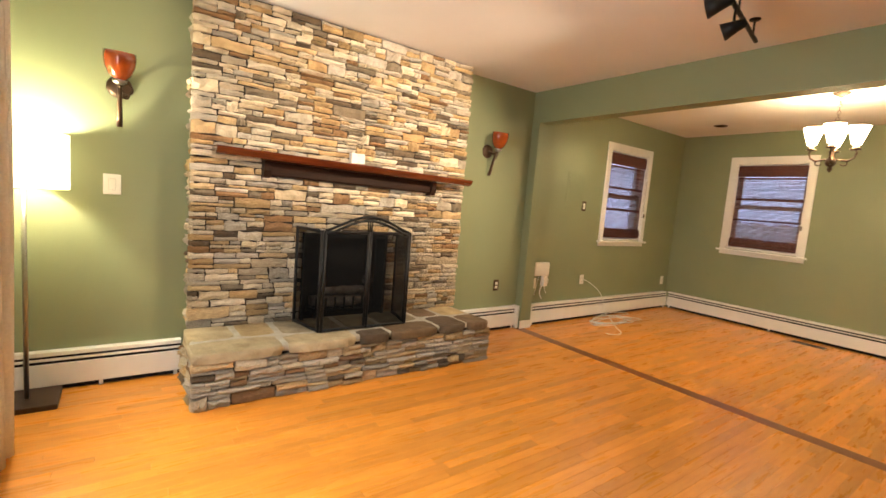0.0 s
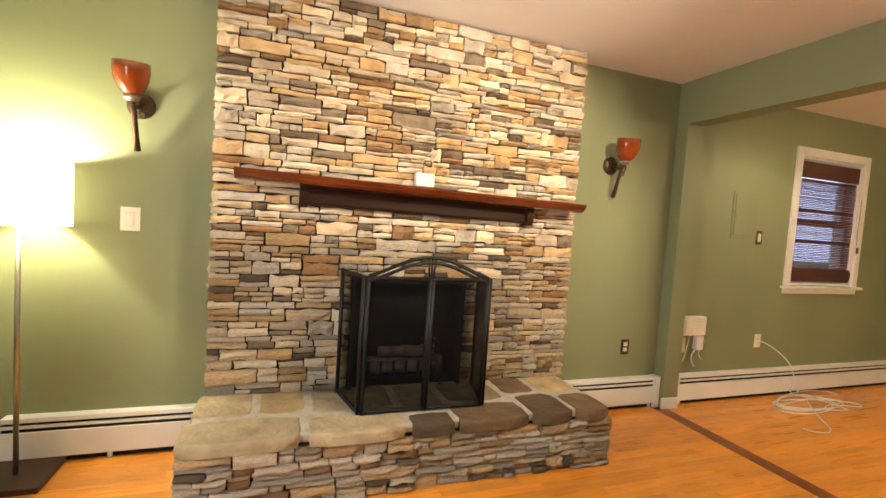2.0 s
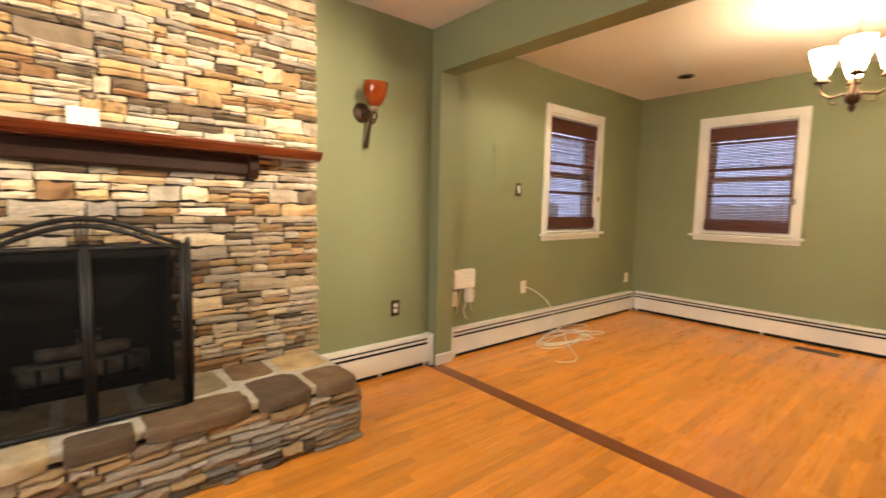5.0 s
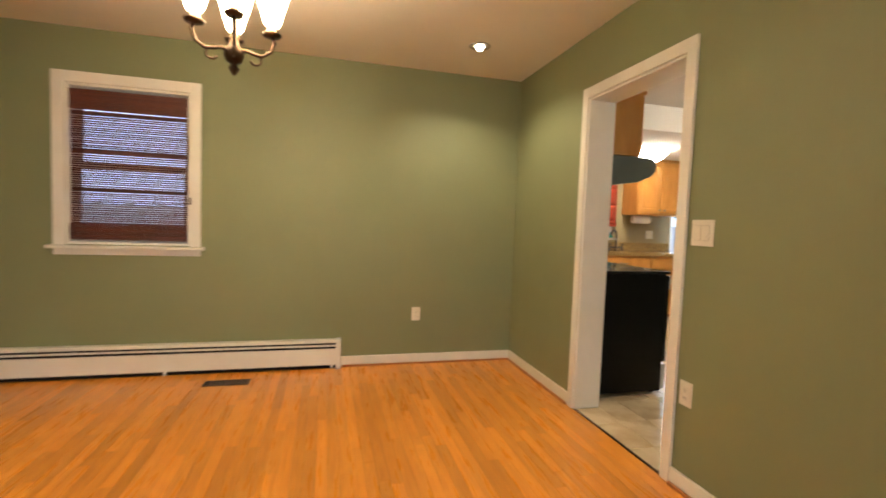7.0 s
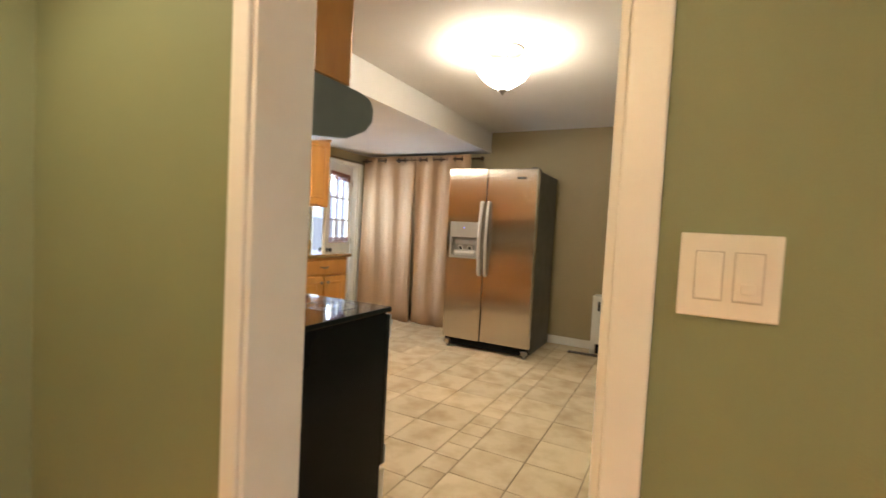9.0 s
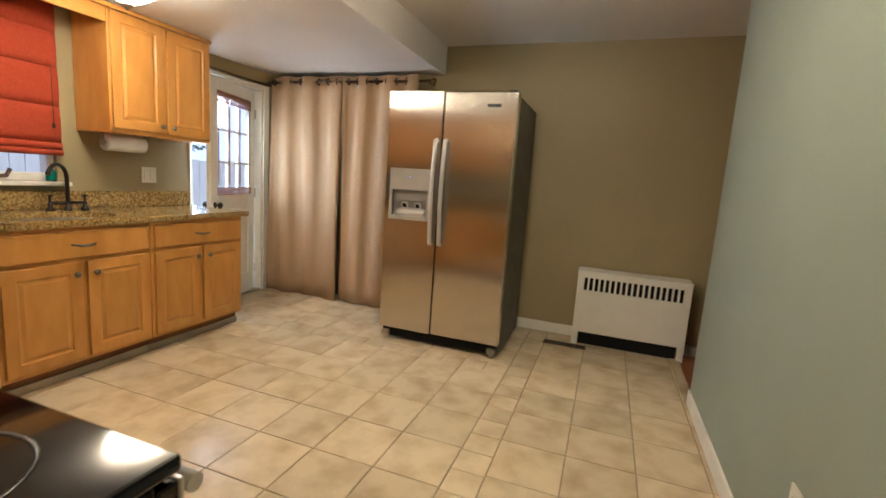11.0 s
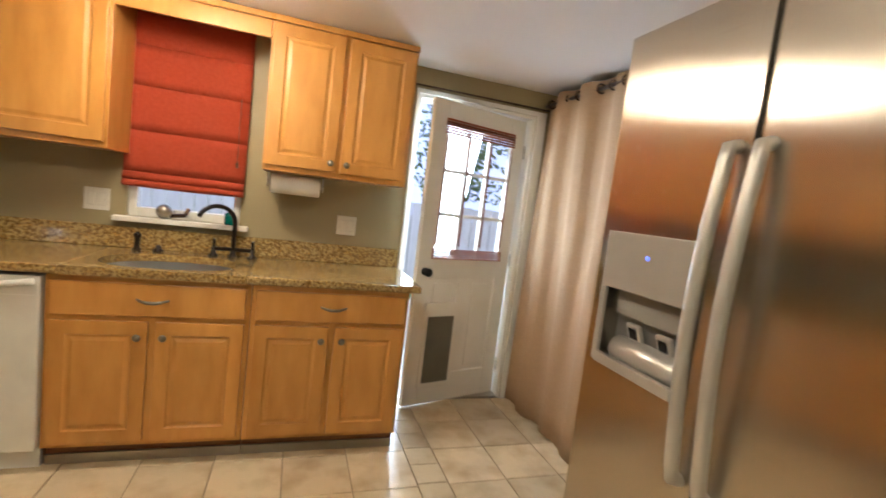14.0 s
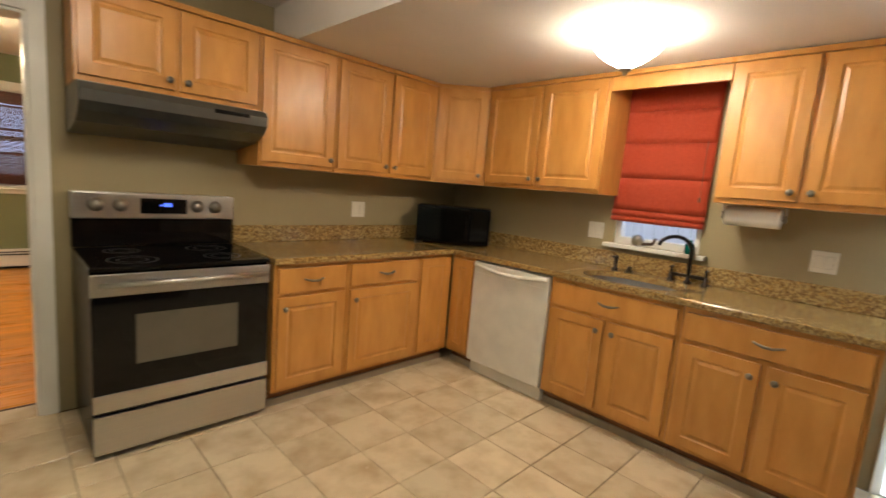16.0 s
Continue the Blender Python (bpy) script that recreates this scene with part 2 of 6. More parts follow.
def lathe(bm, profile, centre=(0, 0, 0), steps=24, m=None):
    """A turned shape about z from (radius, height) pairs."""
    rings = []
    for r, z in profile:
        rings.append([bm.verts.new((centre[0] + max(r, 1e-4) * math.cos(a), centre[1] + max(r, 1e-4) * math.sin(a), centre[2] + z))
                      for a in (2 * math.pi * k / steps for k in range(steps))])
    for lo, hi in zip(rings, rings[1:]):
        for k in range(steps):
            f = bm.faces.new((lo[k], lo[(k + 1) % steps], hi[(k + 1) % steps], hi[k]))
            f.smooth = True
    vs = [v for r in rings for v in r]
    if m:
        bmesh.ops.transform(bm, matrix=m, verts=vs)
    return vs


def tube(bm, points, r, steps=8, closed_ends=True):
    """A round bar through points."""
    pts = [Vector(p) for p in points]
    rings = []
    side = None
    for i, p in enumerate(pts):
        d = (pts[min(i + 1, len(pts) - 1)] - pts[max(i - 1, 0)]).normalized()
        if side is None:
            side = d.orthogonal().normalized()
        side = (side - d * side.dot(d)).normalized()
        up = d.cross(side)
        rr = r[i] if isinstance(r, (list, tuple)) else r
        rings.append([bm.verts.new(p + (side * math.cos(a) + up * math.sin(a)) * rr) for a in (2 * math.pi * k / steps for k in range(steps))])
    for lo, hi in zip(rings, rings[1:]):
        for k in range(steps):
            f = bm.faces.new((lo[k], lo[(k + 1) % steps], hi[(k + 1) % steps], hi[k]))
            f.smooth = True
    if closed_ends:
        bm.faces.new(rings[0][::-1])
        bm.faces.new(rings[-1])


def arc(centre, r, a0, a1, n, axis="y"):
    """Points of an arc; axis is the normal of its plane."""
    res = []
    for k in range(n + 1):
        a = radians(a0 + (a1 - a0) * k / n)
        c, s = r * math.cos(a), r * math.sin(a)
        res.append(Vector(centre) + Vector({"y": (c, 0, s), "x": (0, c, s), "z": (c, s, 0)}[axis]))
    return res


def finish(name, bm, mat):
    bmesh.ops.recalc_face_normals(bm, faces=bm.faces)
    me = bpy.data.meshes.new(name)
    bm.to_mesh(me)
    bm.free()
    me.materials.append(mat)
    return me


def thing(name, label, category, at=(0, 0, 0), group=""):
    ob = new(name)
    ob.location = at
    ORIGIN[ob.name] = Vector(at)
    return tagged(ob, label, category, group)


def part(name, bm, mat, parent, label=""):
    """Links a bmesh, built in world places, as one mesh under a thing or part."""
    o = ORIGIN[parent.name]
    bmesh.ops.translate(bm, vec=-o, verts=bm.verts)
    ob = new(name, finish(name, bm, mat))
    ob.parent = parent
    ORIGIN[ob.name] = o
    return tagged(ob, label) if label else ob


def single(name, bm, mat, label, category, group="", kind=""):
    """A thing that is one mesh."""
    ob = new(name, finish(name, bm, mat))
    ORIGIN[ob.name] = Vector((0, 0, 0))
    return tagged(ob, label, category, group, kind)


def struct(name, bm, mat, label=""):
    return single(name, bm, mat, label or name.replace("_", " "), name.split("_")[0], kind="structure")


def boxes(*rows, bevel=0.0):
    bm = bmesh.new()
    for r in rows:
        box(bm, *r, bevel=bevel)
    return bm


# ---- plan ----
NY, EX, SY, WX = 3.546, 6.977, -0.605, -0.27        # living and dining room
CEIL_Z, KY, KE, KS, KW = 2.48, -0.785, 8.905, -5.06, 4.955   # kitchen: north, east, south, west faces
LOW_Z, HIGH_Z, STEP_X = 2.205, 2.45, 7.07
LIV_S = -2.2                                         # back of the living room
PX0, PX1 = 3.835, 3.985                              # pilaster and beam


def wall_x(name, y0, y1, x0, x1, z1, mat, holes=(), label=""):
    """A wall along x with rectangular holes (x0, x1, z0, z1)."""
    bm = bmesh.new()
    at = x0
    for hx0, hx1, hz0, hz1 in sorted(holes):
        box(bm, at, hx0, y0, y1, 0, z1)
        if hz0 > 0:
            box(bm, hx0, hx1, y0, y1, 0, hz0)
        box(bm, hx0, hx1, y0, y1, hz1, z1)
        at = hx1
    box(bm, at, x1, y0, y1, 0, z1)
    return struct(name, bm, mat, label)


def wall_y(name, x0, x1, y0, y1, z1, mat, holes=(), label=""):
    bm = bmesh.new()
    at = y0
    for hy0, hy1, hz0, hz1 in sorted(holes):
        box(bm, x0, x1, at, hy0, 0, z1)
        if hz0 > 0:
            box(bm, x0, x1, hy0, hy1, 0, hz0)
        box(bm, x0, x1, hy0, hy1, hz1, z1)
        at = hy1
    box(bm, x0, x1, at, y1, 0, z1)
    return struct(name, bm, mat, label)


W1 = (5.25, 6.09, 0.97, 2.10)      # window openings
W2 = (2.02, 2.81, 0.97, 2.10)
WK = (-2.98, -2.41, 1.09, 2.06)
DOOR = (5.033, 5.863, 0, 2.055)
CASE = 0.058                                          # width of the doorway casing
XDOOR = (-4.82, -3.97, 0, 2.04)
wall_x("wall_north", NY, NY + 0.18, WX - 0.15, EX + 0.18, CEIL_Z, SAGE, [W1], "sage green painted north wall with a window")
wall_y("wall_east", EX, EX + 0.18, SY - 0.09, NY, CEIL_Z, SAGE, [W2], "sage green painted dining wall with a window")
wall_x("wall_south", SY - 0.09, SY, PX0, EX, CEIL_Z, SAGE, [DOOR], "sage green painted wall with the kitchen doorway")
wall_x("wall_kitchen_north", KY, SY - 0.09, 4.85, KE + 0.18, 2.5, TAUPE, [DOOR], "khaki painted kitchen wall behind the range")
WL = (1.0, 2.1, 0.85, 2.1)
wall_y("wall_west", WX - 0.15, WX, LIV_S, NY, CEIL_Z, SAGE, [WL])
wall_x("wall_living_back", LIV_S - 0.12, LIV_S, WX - 0.15, PX0, CEIL_Z, SAGE)
wall_y("wall_living_side", PX0, PX0 + 0.12, LIV_S - 0.12, SY - 0.09, CEIL_Z, SAGE)
wall_y("wall_kitchen_east", KE, KE + 0.16, KS - 0.15, KY, 2.5, TAUPE, [WK, XDOOR], "khaki painted kitchen wall with window and door")
wall_x("wall_kitchen_south", KS - 0.15, KS, 3.4, KE, 2.5, TAUPE, (), "khaki painted kitchen wall behind the refrigerator")
wall_y("wall_kitchen_west", KW - 0.12, KW, -4.10, KY, 2.5, DAYLIT_SAGE, (), "sage kitchen side wall coloured grey green as daylit")
wall_y("wall_hall_end", 3.28, 3.4, KS - 0.15, -3.9, 2.5, TAUPE)
wall_x("wall_hall_side", -4.10, -3.98, 3.4, KW - 0.12, 2.5, TAUPE)
struct("ceiling", boxes((WX - 0.15, EX + 0.18, SY - 0.09, NY + 0.18, CEIL_Z, CEIL_Z + 0.1), (WX - 0.15, PX0 + 0.12, LIV_S - 0.12, SY - 0.09, CEIL_Z, CEIL_Z + 0.1)), CEIL, "cream white painted living room ceiling")
struct("ceiling_kitchen", boxes((3.28, STEP_X, KS - 0.15, KY, HIGH_Z, HIGH_Z + 0.1), (STEP_X, KE, KS, KY, LOW_Z, HIGH_Z + 0.1)), CEIL, "white kitchen ceiling with a lowered part")
struct("beam", boxes((PX0, PX1, SY, NY, 2.165, CEIL_Z)), SAGE, "sage green painted ceiling beam between the rooms")
struct("pilaster", boxes((PX0, PX1, NY - 0.10, NY, 0, 2.165)), SAGE, "sage green painted pilaster under the beam")

# ground slabs under the floors
struct("floor", boxes((WX, EX, SY, NY, -0.1, -0.012), (WX, PX0, LIV_S, SY, -0.1, -0.012)), GAP, "oak strip floor of living and dining room")
struct("floor_kitchen", boxes((KW - 0.001, KE, KS, KY, -0.1, -0.008), (DOOR[0], DOOR[1], KY, SY, -0.1, -0.008)), GROUT, "beige tiled kitchen floor")
struct("floor_hall", boxes((3.4, KW - 0.004, KS, -4.10, -0.1, -0.002)), WALNUT, "brown hall floor")

# ---- fireplace ----
CH = (0.69, 2.86, 3.36)             # chimney: x from, x to, face y
HE = (0.655, 2.86, 2.845, 0.335)    # hearth: x from, x to, front y, top z
FB = (1.42, 2.10, 0.98)             # firebox opening
chim = thing("stone_fireplace", "floor to ceiling fireplace of split tan and grey ledge stone", "fireplace", (1.77, NY, 0))
for row in ((CH[0] + 0.03, FB[0], CH[2] + 0.03, NY - 0.002, 0, CEIL_Z), (FB[1], CH[1] - 0.03, CH[2] + 0.03, NY - 0.002, 0, CEIL_Z),
            (FB[0], FB[1], CH[2] + 0.03, NY - 0.002, FB[2], CEIL_Z), (FB[0], FB[1], NY - 0.02, NY - 0.002, 0, FB[2])):
    part("core", boxes(row), MORTAR, chim, "dark recessed joints")
part("firebox", boxes((FB[0], FB[0] + 0.02, CH[2] - 0.02, NY - 0.02, HE[3], FB[2]), (FB[1] - 0.02, FB[1], CH[2] - 0.02, NY - 0.02, HE[3], FB[2]),
                      (FB[0] + 0.02, FB[1] - 0.02, NY - 0.05, NY - 0.02, HE[3], FB[2]), (FB[0] + 0.02, FB[1] - 0.02, CH[2] - 0.02, NY - 0.05, FB[2] - 0.03, FB[2])), SOOT, chim, "sooty firebox")


def rock_mesh(seed, mat):
    """A unit split stone, 1 x 1 x 1, broken edges, rough front towards -y."""
    r = random.Random(seed)
    bm = bmesh.new()
    nx, nz = 5, 3
    grid = []
    for j in range(nz):
        row = []
        for i in range(nx):
            u, v = i / (nx - 1) - 0.5, j / (nz - 1) - 0.5
            edge = i in (0, nx - 1) or j in (0, nz - 1)
            row.append(bm.verts.new((u * (0.97 if edge else 1) + r.uniform(-0.035, 0.035) * (0.8 if edge else 1), -0.5 + (0.22 if edge else 0) + r.uniform(-0.10, 0.10),
                                     v * 0.92 + r.uniform(-0.12, 0.12))))
        grid.append(row)
    for j in range(nz - 1):
        for i in range(nx - 1):
            bm.faces.new((grid[j][i], grid[j][i + 1], grid[j + 1][i + 1], grid[j + 1][i]))
    rim = grid[0] + [grid[j][-1] for j in range(1, nz)] + grid[-1][-2::-1] + [grid[j][0] for j in range(nz - 2, 0, -1)]
    back = [bm.verts.new((v.co.x, 0.5, v.co.z)) for v in rim]
    for k in range(len(rim)):
        bm.faces.new((rim[k], back[k], back[(k + 1) % len(rim)], rim[(k + 1) % len(rim)]))
    return finish("stone", bm, mat)


ROCKS = [rock_mesh(i, STONE) for i in range(10)]
rr = random.Random(11)
joined_v, joined_f = [], []
count = {}


def stone(parent, x0, x1, z0, z1, face, deep, side=0, cap=295):
    """One ledge stone; side -1 or 1 faces along x instead of -y. Past cap they go into the joined rest."""
    g = 0.0045
    depth = deep + rr.uniform(-0.016, 0.016)
    mesh = ROCKS[rr.randrange(10)]
    size = Vector((x1 - x0 - g, depth, z1 - z0 - g))
    m = Matrix.Translation(((x0 + x1) / 2, face + deep - depth / 2, (z0 + z1) / 2))
    if side:
        m = Matrix.Translation((face - side * (deep - depth / 2), (x0 + x1) / 2, (z0 + z1) / 2)) @ Matrix.Rotation(radians(90 * side), 4, "Z")
    m = m @ Matrix.Rotation(rr.uniform(-0.022, 0.022), 4, "Y") @ Matrix.Diagonal((*size, 1))
    n = count.get(parent.name, 0)
    count[parent.name] = n + 1
    if n < cap:
        ob = new("stone", mesh)
        ob.parent = parent
        ob.matrix_basis = Matrix.Translation(-ORIGIN[parent.name]) @ m
    else:
        b = len(joined_v)
        joined_v.extend(tuple(m @ v.co) for v in mesh.vertices)
        joined_f.extend(tuple(b + i for i in p.vertices) for p in mesh.polygons)


def stack(parent, a, b, z0, z1, face, deep, side):
    """Fills a stretch of a course with one stone or with thinner ones laid upon each other."""
    h = z1 - z0
    if h > 0.044 and rr.random() < (0.75 if h > 0.054 else 0.4):
        s = h * rr.uniform(0.34, 0.66)
        for lo, hi in ((z0, z0 + s), (z0 + s, z1)):
            if b - a > 0.15 and rr.random() < 0.5:
                cut = a + (b - a) * rr.uniform(0.3, 0.7)
                stack(parent, a, cut, lo, hi, face, deep, side)
                stack(parent, cut, b, lo, hi, face, deep, side)
            else:
                stack(parent, a, b, lo, hi, face, deep, side)
    else:
        stone(parent, a, b, z0, z1, face, deep, side)


def ledge(parent, x0, x1, z0, z1, face, deep, side=0, hole=None):
    """Courses of ledge stone of uneven height, some courses split in two over part of their length."""
    z = z0
    while z < z1 - 0.015:
        h = rr.choice((0.030, 0.038, 0.048, 0.058, 0.068, 0.080))
        if z1 - z - h < 0.035:
            h = z1 - z
        x = x0
        while x < x1 - 0.01:
            w = rr.uniform(0.10, 0.26) * (1.0 if rr.random() < 0.7 else 0.6)
            if x1 - x - w < 0.08:
                w = x1 - x
            pieces = [(x, x + w)]
            if hole and z + h / 2 < hole[2] and x + w > hole[0] and x < hole[1]:
                pieces = [p for p in ((x, min(x + w, hole[0])), (max(x, hole[1]), x + w)) if p[1] - p[0] > 0.03]
            for a, b in pieces:
                stack(parent, a, b, z, z + h, face, deep, side)
            x += w
        z += h


ledge(chim, CH[0], CH[1], HE[3], CEIL_Z - 0.004, CH[2], 0.06, hole=FB)
ledge(chim, CH[2] + 0.055, NY - 0.004, HE[3], CEIL_Z - 0.004, CH[0], 0.05, side=-1)
ledge(chim, CH[2] + 0.055, NY - 0.004, HE[3], CEIL_Z - 0.004, CH[1], 0.05, side=1)
me = bpy.data.meshes.new("stonework")
o = ORIGIN[chim.name]
me.from_pydata([tuple(Vector(v) - o) for v in joined_v], [], joined_f)
me.materials.append(STONEJ)
ob = new("stonework", me)
ob.parent = chim
tagged(ob, "further ledge stones", kind="stuff")
joined_v, joined_f = [], []

hearth = thing("raised_hearth", "raised hearth of ledge stone capped with mortared flagstones", "hearth", (1.77, HE[2], 0))
part("core", boxes((HE[0] + 0.04, HE[1] - 0.04, HE[2] + 0.04, CH[2] + 0.03, 0, HE[3] - 0.03)), MORTAR, hearth)
ledge(hearth, HE[0], HE[1], 0.0, HE[3] - 0.062, HE[2], 0.06)
ledge(hearth, HE[2] + 0.055, CH[2] + 0.03, 0.0, HE[3] - 0.062, HE[0], 0.055, side=-1)
ledge(hearth, HE[2] + 0.055, CH[2] + 0.03, 0.0, HE[3] - 0.062, HE[1], 0.055, side=1)
part("mortar_bed", boxes((HE[0] + 0.025, HE[1] - 0.025, HE[2] + 0.03, CH[2] + 0.05, HE[3] - 0.05, HE[3] - 0.004), bevel=0.012), PALE_MORTAR, hearth, "pale worn mortar between the flagstones")


def flag(x0, x1, y0, y1, seed, mat):
    """A flagstone with a wandering outline and rounded rim."""
    r = random.Random(seed)
    bm = bmesh.new()
    n = 18
    cx, cy = (x0 + x1) / 2, (y0 + y1) / 2
    rings = [[] for _ in range(4)]
    for k in range(n):
        a = 2 * math.pi * k / n
        c, s = math.cos(a), math.sin(a)
        q = 1 / max(abs(c), abs(s)) ** 0.95
        px, py = c * q * (x1 - x0) / 2, s * q * (y1 - y0) / 2
        j = r.uniform(0.945, 1.0)
        for ring, (sc, z) in zip(rings, ((0.97, HE[3] - 0.06), (1.0, HE[3] - 0.03), (0.992, HE[3] - 0.005), (0.955, HE[3] + 0.001))):
            ring.append(bm.verts.new((cx + px * sc * j, cy + py * sc * j, z + (r.uniform(-0.002, 0.002) if z > HE[3] - 0.02 else 0))))
    for lo, hi in zip(rings, rings[1:]):
        for k in range(n):
            bm.faces.new((lo[k], lo[(k + 1) % n], hi[(k + 1) % n], hi[k])).smooth = True
    bm.faces.new(rings[-1])
    part("flagstone", bm, mat, hearth)


x = HE[0] - 0.012
for k, (w, deep, dark) in enumerate(((0.54, 0.22, 0), (0.49, 0.19, 0), (0.24, 0.13, 1), (0.43, 0.20, 1), (0.27, 0.27, 1), (0.24, 0.24, 1))):
    flag(x, x + w - 0.022, HE[2] - 0.014, HE[2] + deep, 20 + k, SLAB_DARK if dark else SLAB)
    x += w
x = HE[0] + 0.01
for k, (w, front, dark) in enumerate(((0.30, 0.255, 0), (0.25, 0.255, 0), (0.46, 0.225, 0), (0.26, 0.165, 0), (0.38, 0.235, 0), (0.24, 0.30, 1), (0.28, 0.275, 0))):
    flag(x, x + w - 0.03, HE[2] + front, CH[2] + 0.04, 40 + k, SLAB_DARK if dark else SLAB)
    x += w

# ---- mantel ----
mantel = thing("mantel_shelf", "varnished dark mahogany mantel shelf on the stone chimney", "mantel", (1.8, CH[2], 1.44))
TILT = Matrix.Translation((2.80, 0, 1.46)) @ Matrix.Rotation(radians(0.95), 4, "Y") @ Matrix.Translation((-2.80, 0, -1.46))


def mantel_piece(name, mat, profile, x0, x1, label=""):
    """A length of moulded timber: a profile of (y, z) drawn from x0 to x1."""
    bm = bmesh.new()
    ends = [[bm.verts.new(TILT @ Vector((x, y, z))) for y, z in profile] for x in (x0, x1)]
    bm.faces.new(ends[0])
    bm.faces.new(ends[1][::-1])
    n = len(profile)
    for k in range(n):
        bm.faces.new((ends[0][k], ends[0][(k + 1) % n], ends[1][(k + 1) % n], ends[1][k]))
    part(name, bm, mat, mantel, label)


back = CH[2] + 0.03
mantel_piece("board", MAHOGANY, [(back, 1.484), (3.190, 1.484), (3.184, 1.479), (3.184, 1.470), (3.190, 1.464), (3.200, 1.450), (3.216, 1.438), (3.238, 1.432), (back, 1.432)], 0.81, 2.805)
mantel_piece("ledger", SHADED_TIMBER, [(back, 1.431), (3.318, 1.431), (3.318, 1.350), (3.328, 1.340), (back, 1.335)], 1.16, 2.46, "timber rail coloured dark for the shade under the shelf")
for xx in (1.115, 2.46):
    mantel_piece("bracket", SHADED_TIMBER, [(back, 1.431), (3.29, 1.431), (3.29, 1.37), (3.31, 1.325), (back, 1.320)], xx, xx + 0.045, "timber bracket coloured dark for the shelf's shade")
# electrical cover plate on the stones above the shelf
tvp = thing("blank_wall_plate", "white blank cover plate on the stones above the mantel", "cover plate", (1.80, CH[2] - 0.02, 1.56))
bm = bmesh.new()
box(bm, 1.745, 1.855, CH[2] - 0.028, CH[2] + 0.02, 1.515, 1.592, bevel=0.003)
part("cover_plate", bm, PLASTIC, tvp)
for zz in (1.53, 1.577):
    bm = bmesh.new()
    lathe(bm, ((0.0, 0.0016), (0.003, 0.0012), (0.0034, 0.0)), m=Matrix.Translation((1.80, CH[2] - 0.028, zz)) @ Matrix.Rotation(radians(90), 4, "X"), steps=8)
    part("screw", bm, NICKEL, tvp)

# ---- fire screen ----
screen = thing("fire_screen", "three panel black iron and wire mesh fire screen with arched top", "fire screen", (1.765, 3.0, HE[3]))
SZ = HE[3] + 0.006
A, B, TOPZ, Y0 = 1.445, 2.085, 1.035, 3.0


def panel_frame(p, q, z0, z1, name):
    bm = bmesh.new()
    p, q = Vector(p), Vector(q)
    for a, b in (((p.x, p.y, z0), (p.x, p.y, z1)), ((q.x, q.y, z0), (q.x, q.y, z1)), ((p.x, p.y, z0 + 0.01), (q.x, q.y, z0 + 0.01)), ((p.x, p.y, z1 - 0.01), (q.x, q.y, z1 - 0.01))):
        tube(bm, (a, b), 0.011, 6)
    part(name, bm, BLACK, screen)
    bm = bmesh.new()
    vs = [bm.verts.new(c) for c in ((p.x, p.y, z0 + 0.012), (q.x, q.y, z0 + 0.012), (q.x, q.y, z1 - 0.012), (p.x, p.y, z1 - 0.012))]
    bm.faces.new(vs)
    part("mesh", bm, MESH, screen, "fine black wire mesh")


panel_frame((A, Y0, 0), ((A + B) / 2 - 0.005, Y0, 0), SZ, TOPZ, "door_frame")
panel_frame(((A + B) / 2 + 0.012, Y0, 0), (B, Y0, 0), SZ, TOPZ, "door_frame")
panel_frame((A - 0.02, Y0 + 0.01, 0), (1.36, 3.315, 0), SZ, TOPZ, "side_frame")
panel_frame((B + 0.02, Y0 + 0.01, 0), (2.17, 3.315, 0), SZ, TOPZ, "side_frame")
bm = bmesh.new()
for lift in (0.0, -0.026):
    pts = []
    for k in range(17):
        u = k / 16
        pts.append((A + (B - A) * u, Y0 - 0.002, TOPZ + lift + 0.10 * max(0.0, math.sin(math.pi * u)) ** 1.3))
    tube(bm, pts, 0.010, 6)
for dx in (-0.012, 0.0, 0.012):
    tube(bm, (((A + B) / 2 + dx, Y0 - 0.002, TOPZ), ((A + B) / 2 + dx * 1.5, Y0 - 0.002, TOPZ + 0.095)), 0.005, 6)
part("arch", bm, BLACK, screen)
bm = bmesh.new()
for hx in ((A + B) / 2 - 0.03, (A + B) / 2 + 0.035):
    tube(bm, arc((hx, Y0 - 0.02, 0.70), 0.025, -90, 90, 6, "x"), 0.004, 6)
part("pull", bm, BLACK, screen)
grate = thing("fire_grate", "black iron grate with grey logs inside the firebox", "grate", (1.76, 3.43, HE[3]))
bm = bmesh.new()
for k in range(7):
    xx = 1.53 + k * 0.075
    tube(bm, ((xx, 3.34, HE[3] + 0.16), (xx, 3.34, HE[3] + 0.07), (xx, 3.47, HE[3] + 0.07)), 0.008, 6)
for yy in (3.36, 3.45):
    tube(bm, ((1.50, yy, HE[3] + 0.06), (2.02, yy, HE[3] + 0.06)), 0.009, 6)
for xx in (1.53, 1.98):
    for yy in (3.36, 3.45):
        tube(bm, ((xx, yy, HE[3]), (xx, yy, HE[3] + 0.06)), 0.008, 6)
part("frame", bm, BLACK, grate)
LOG = material("ashen_log", (0.22, 0.19, 0.16), 0.95, second=(0.07, 0.05, 0.04), scale=14, bump=0.7, bump_scale=40)
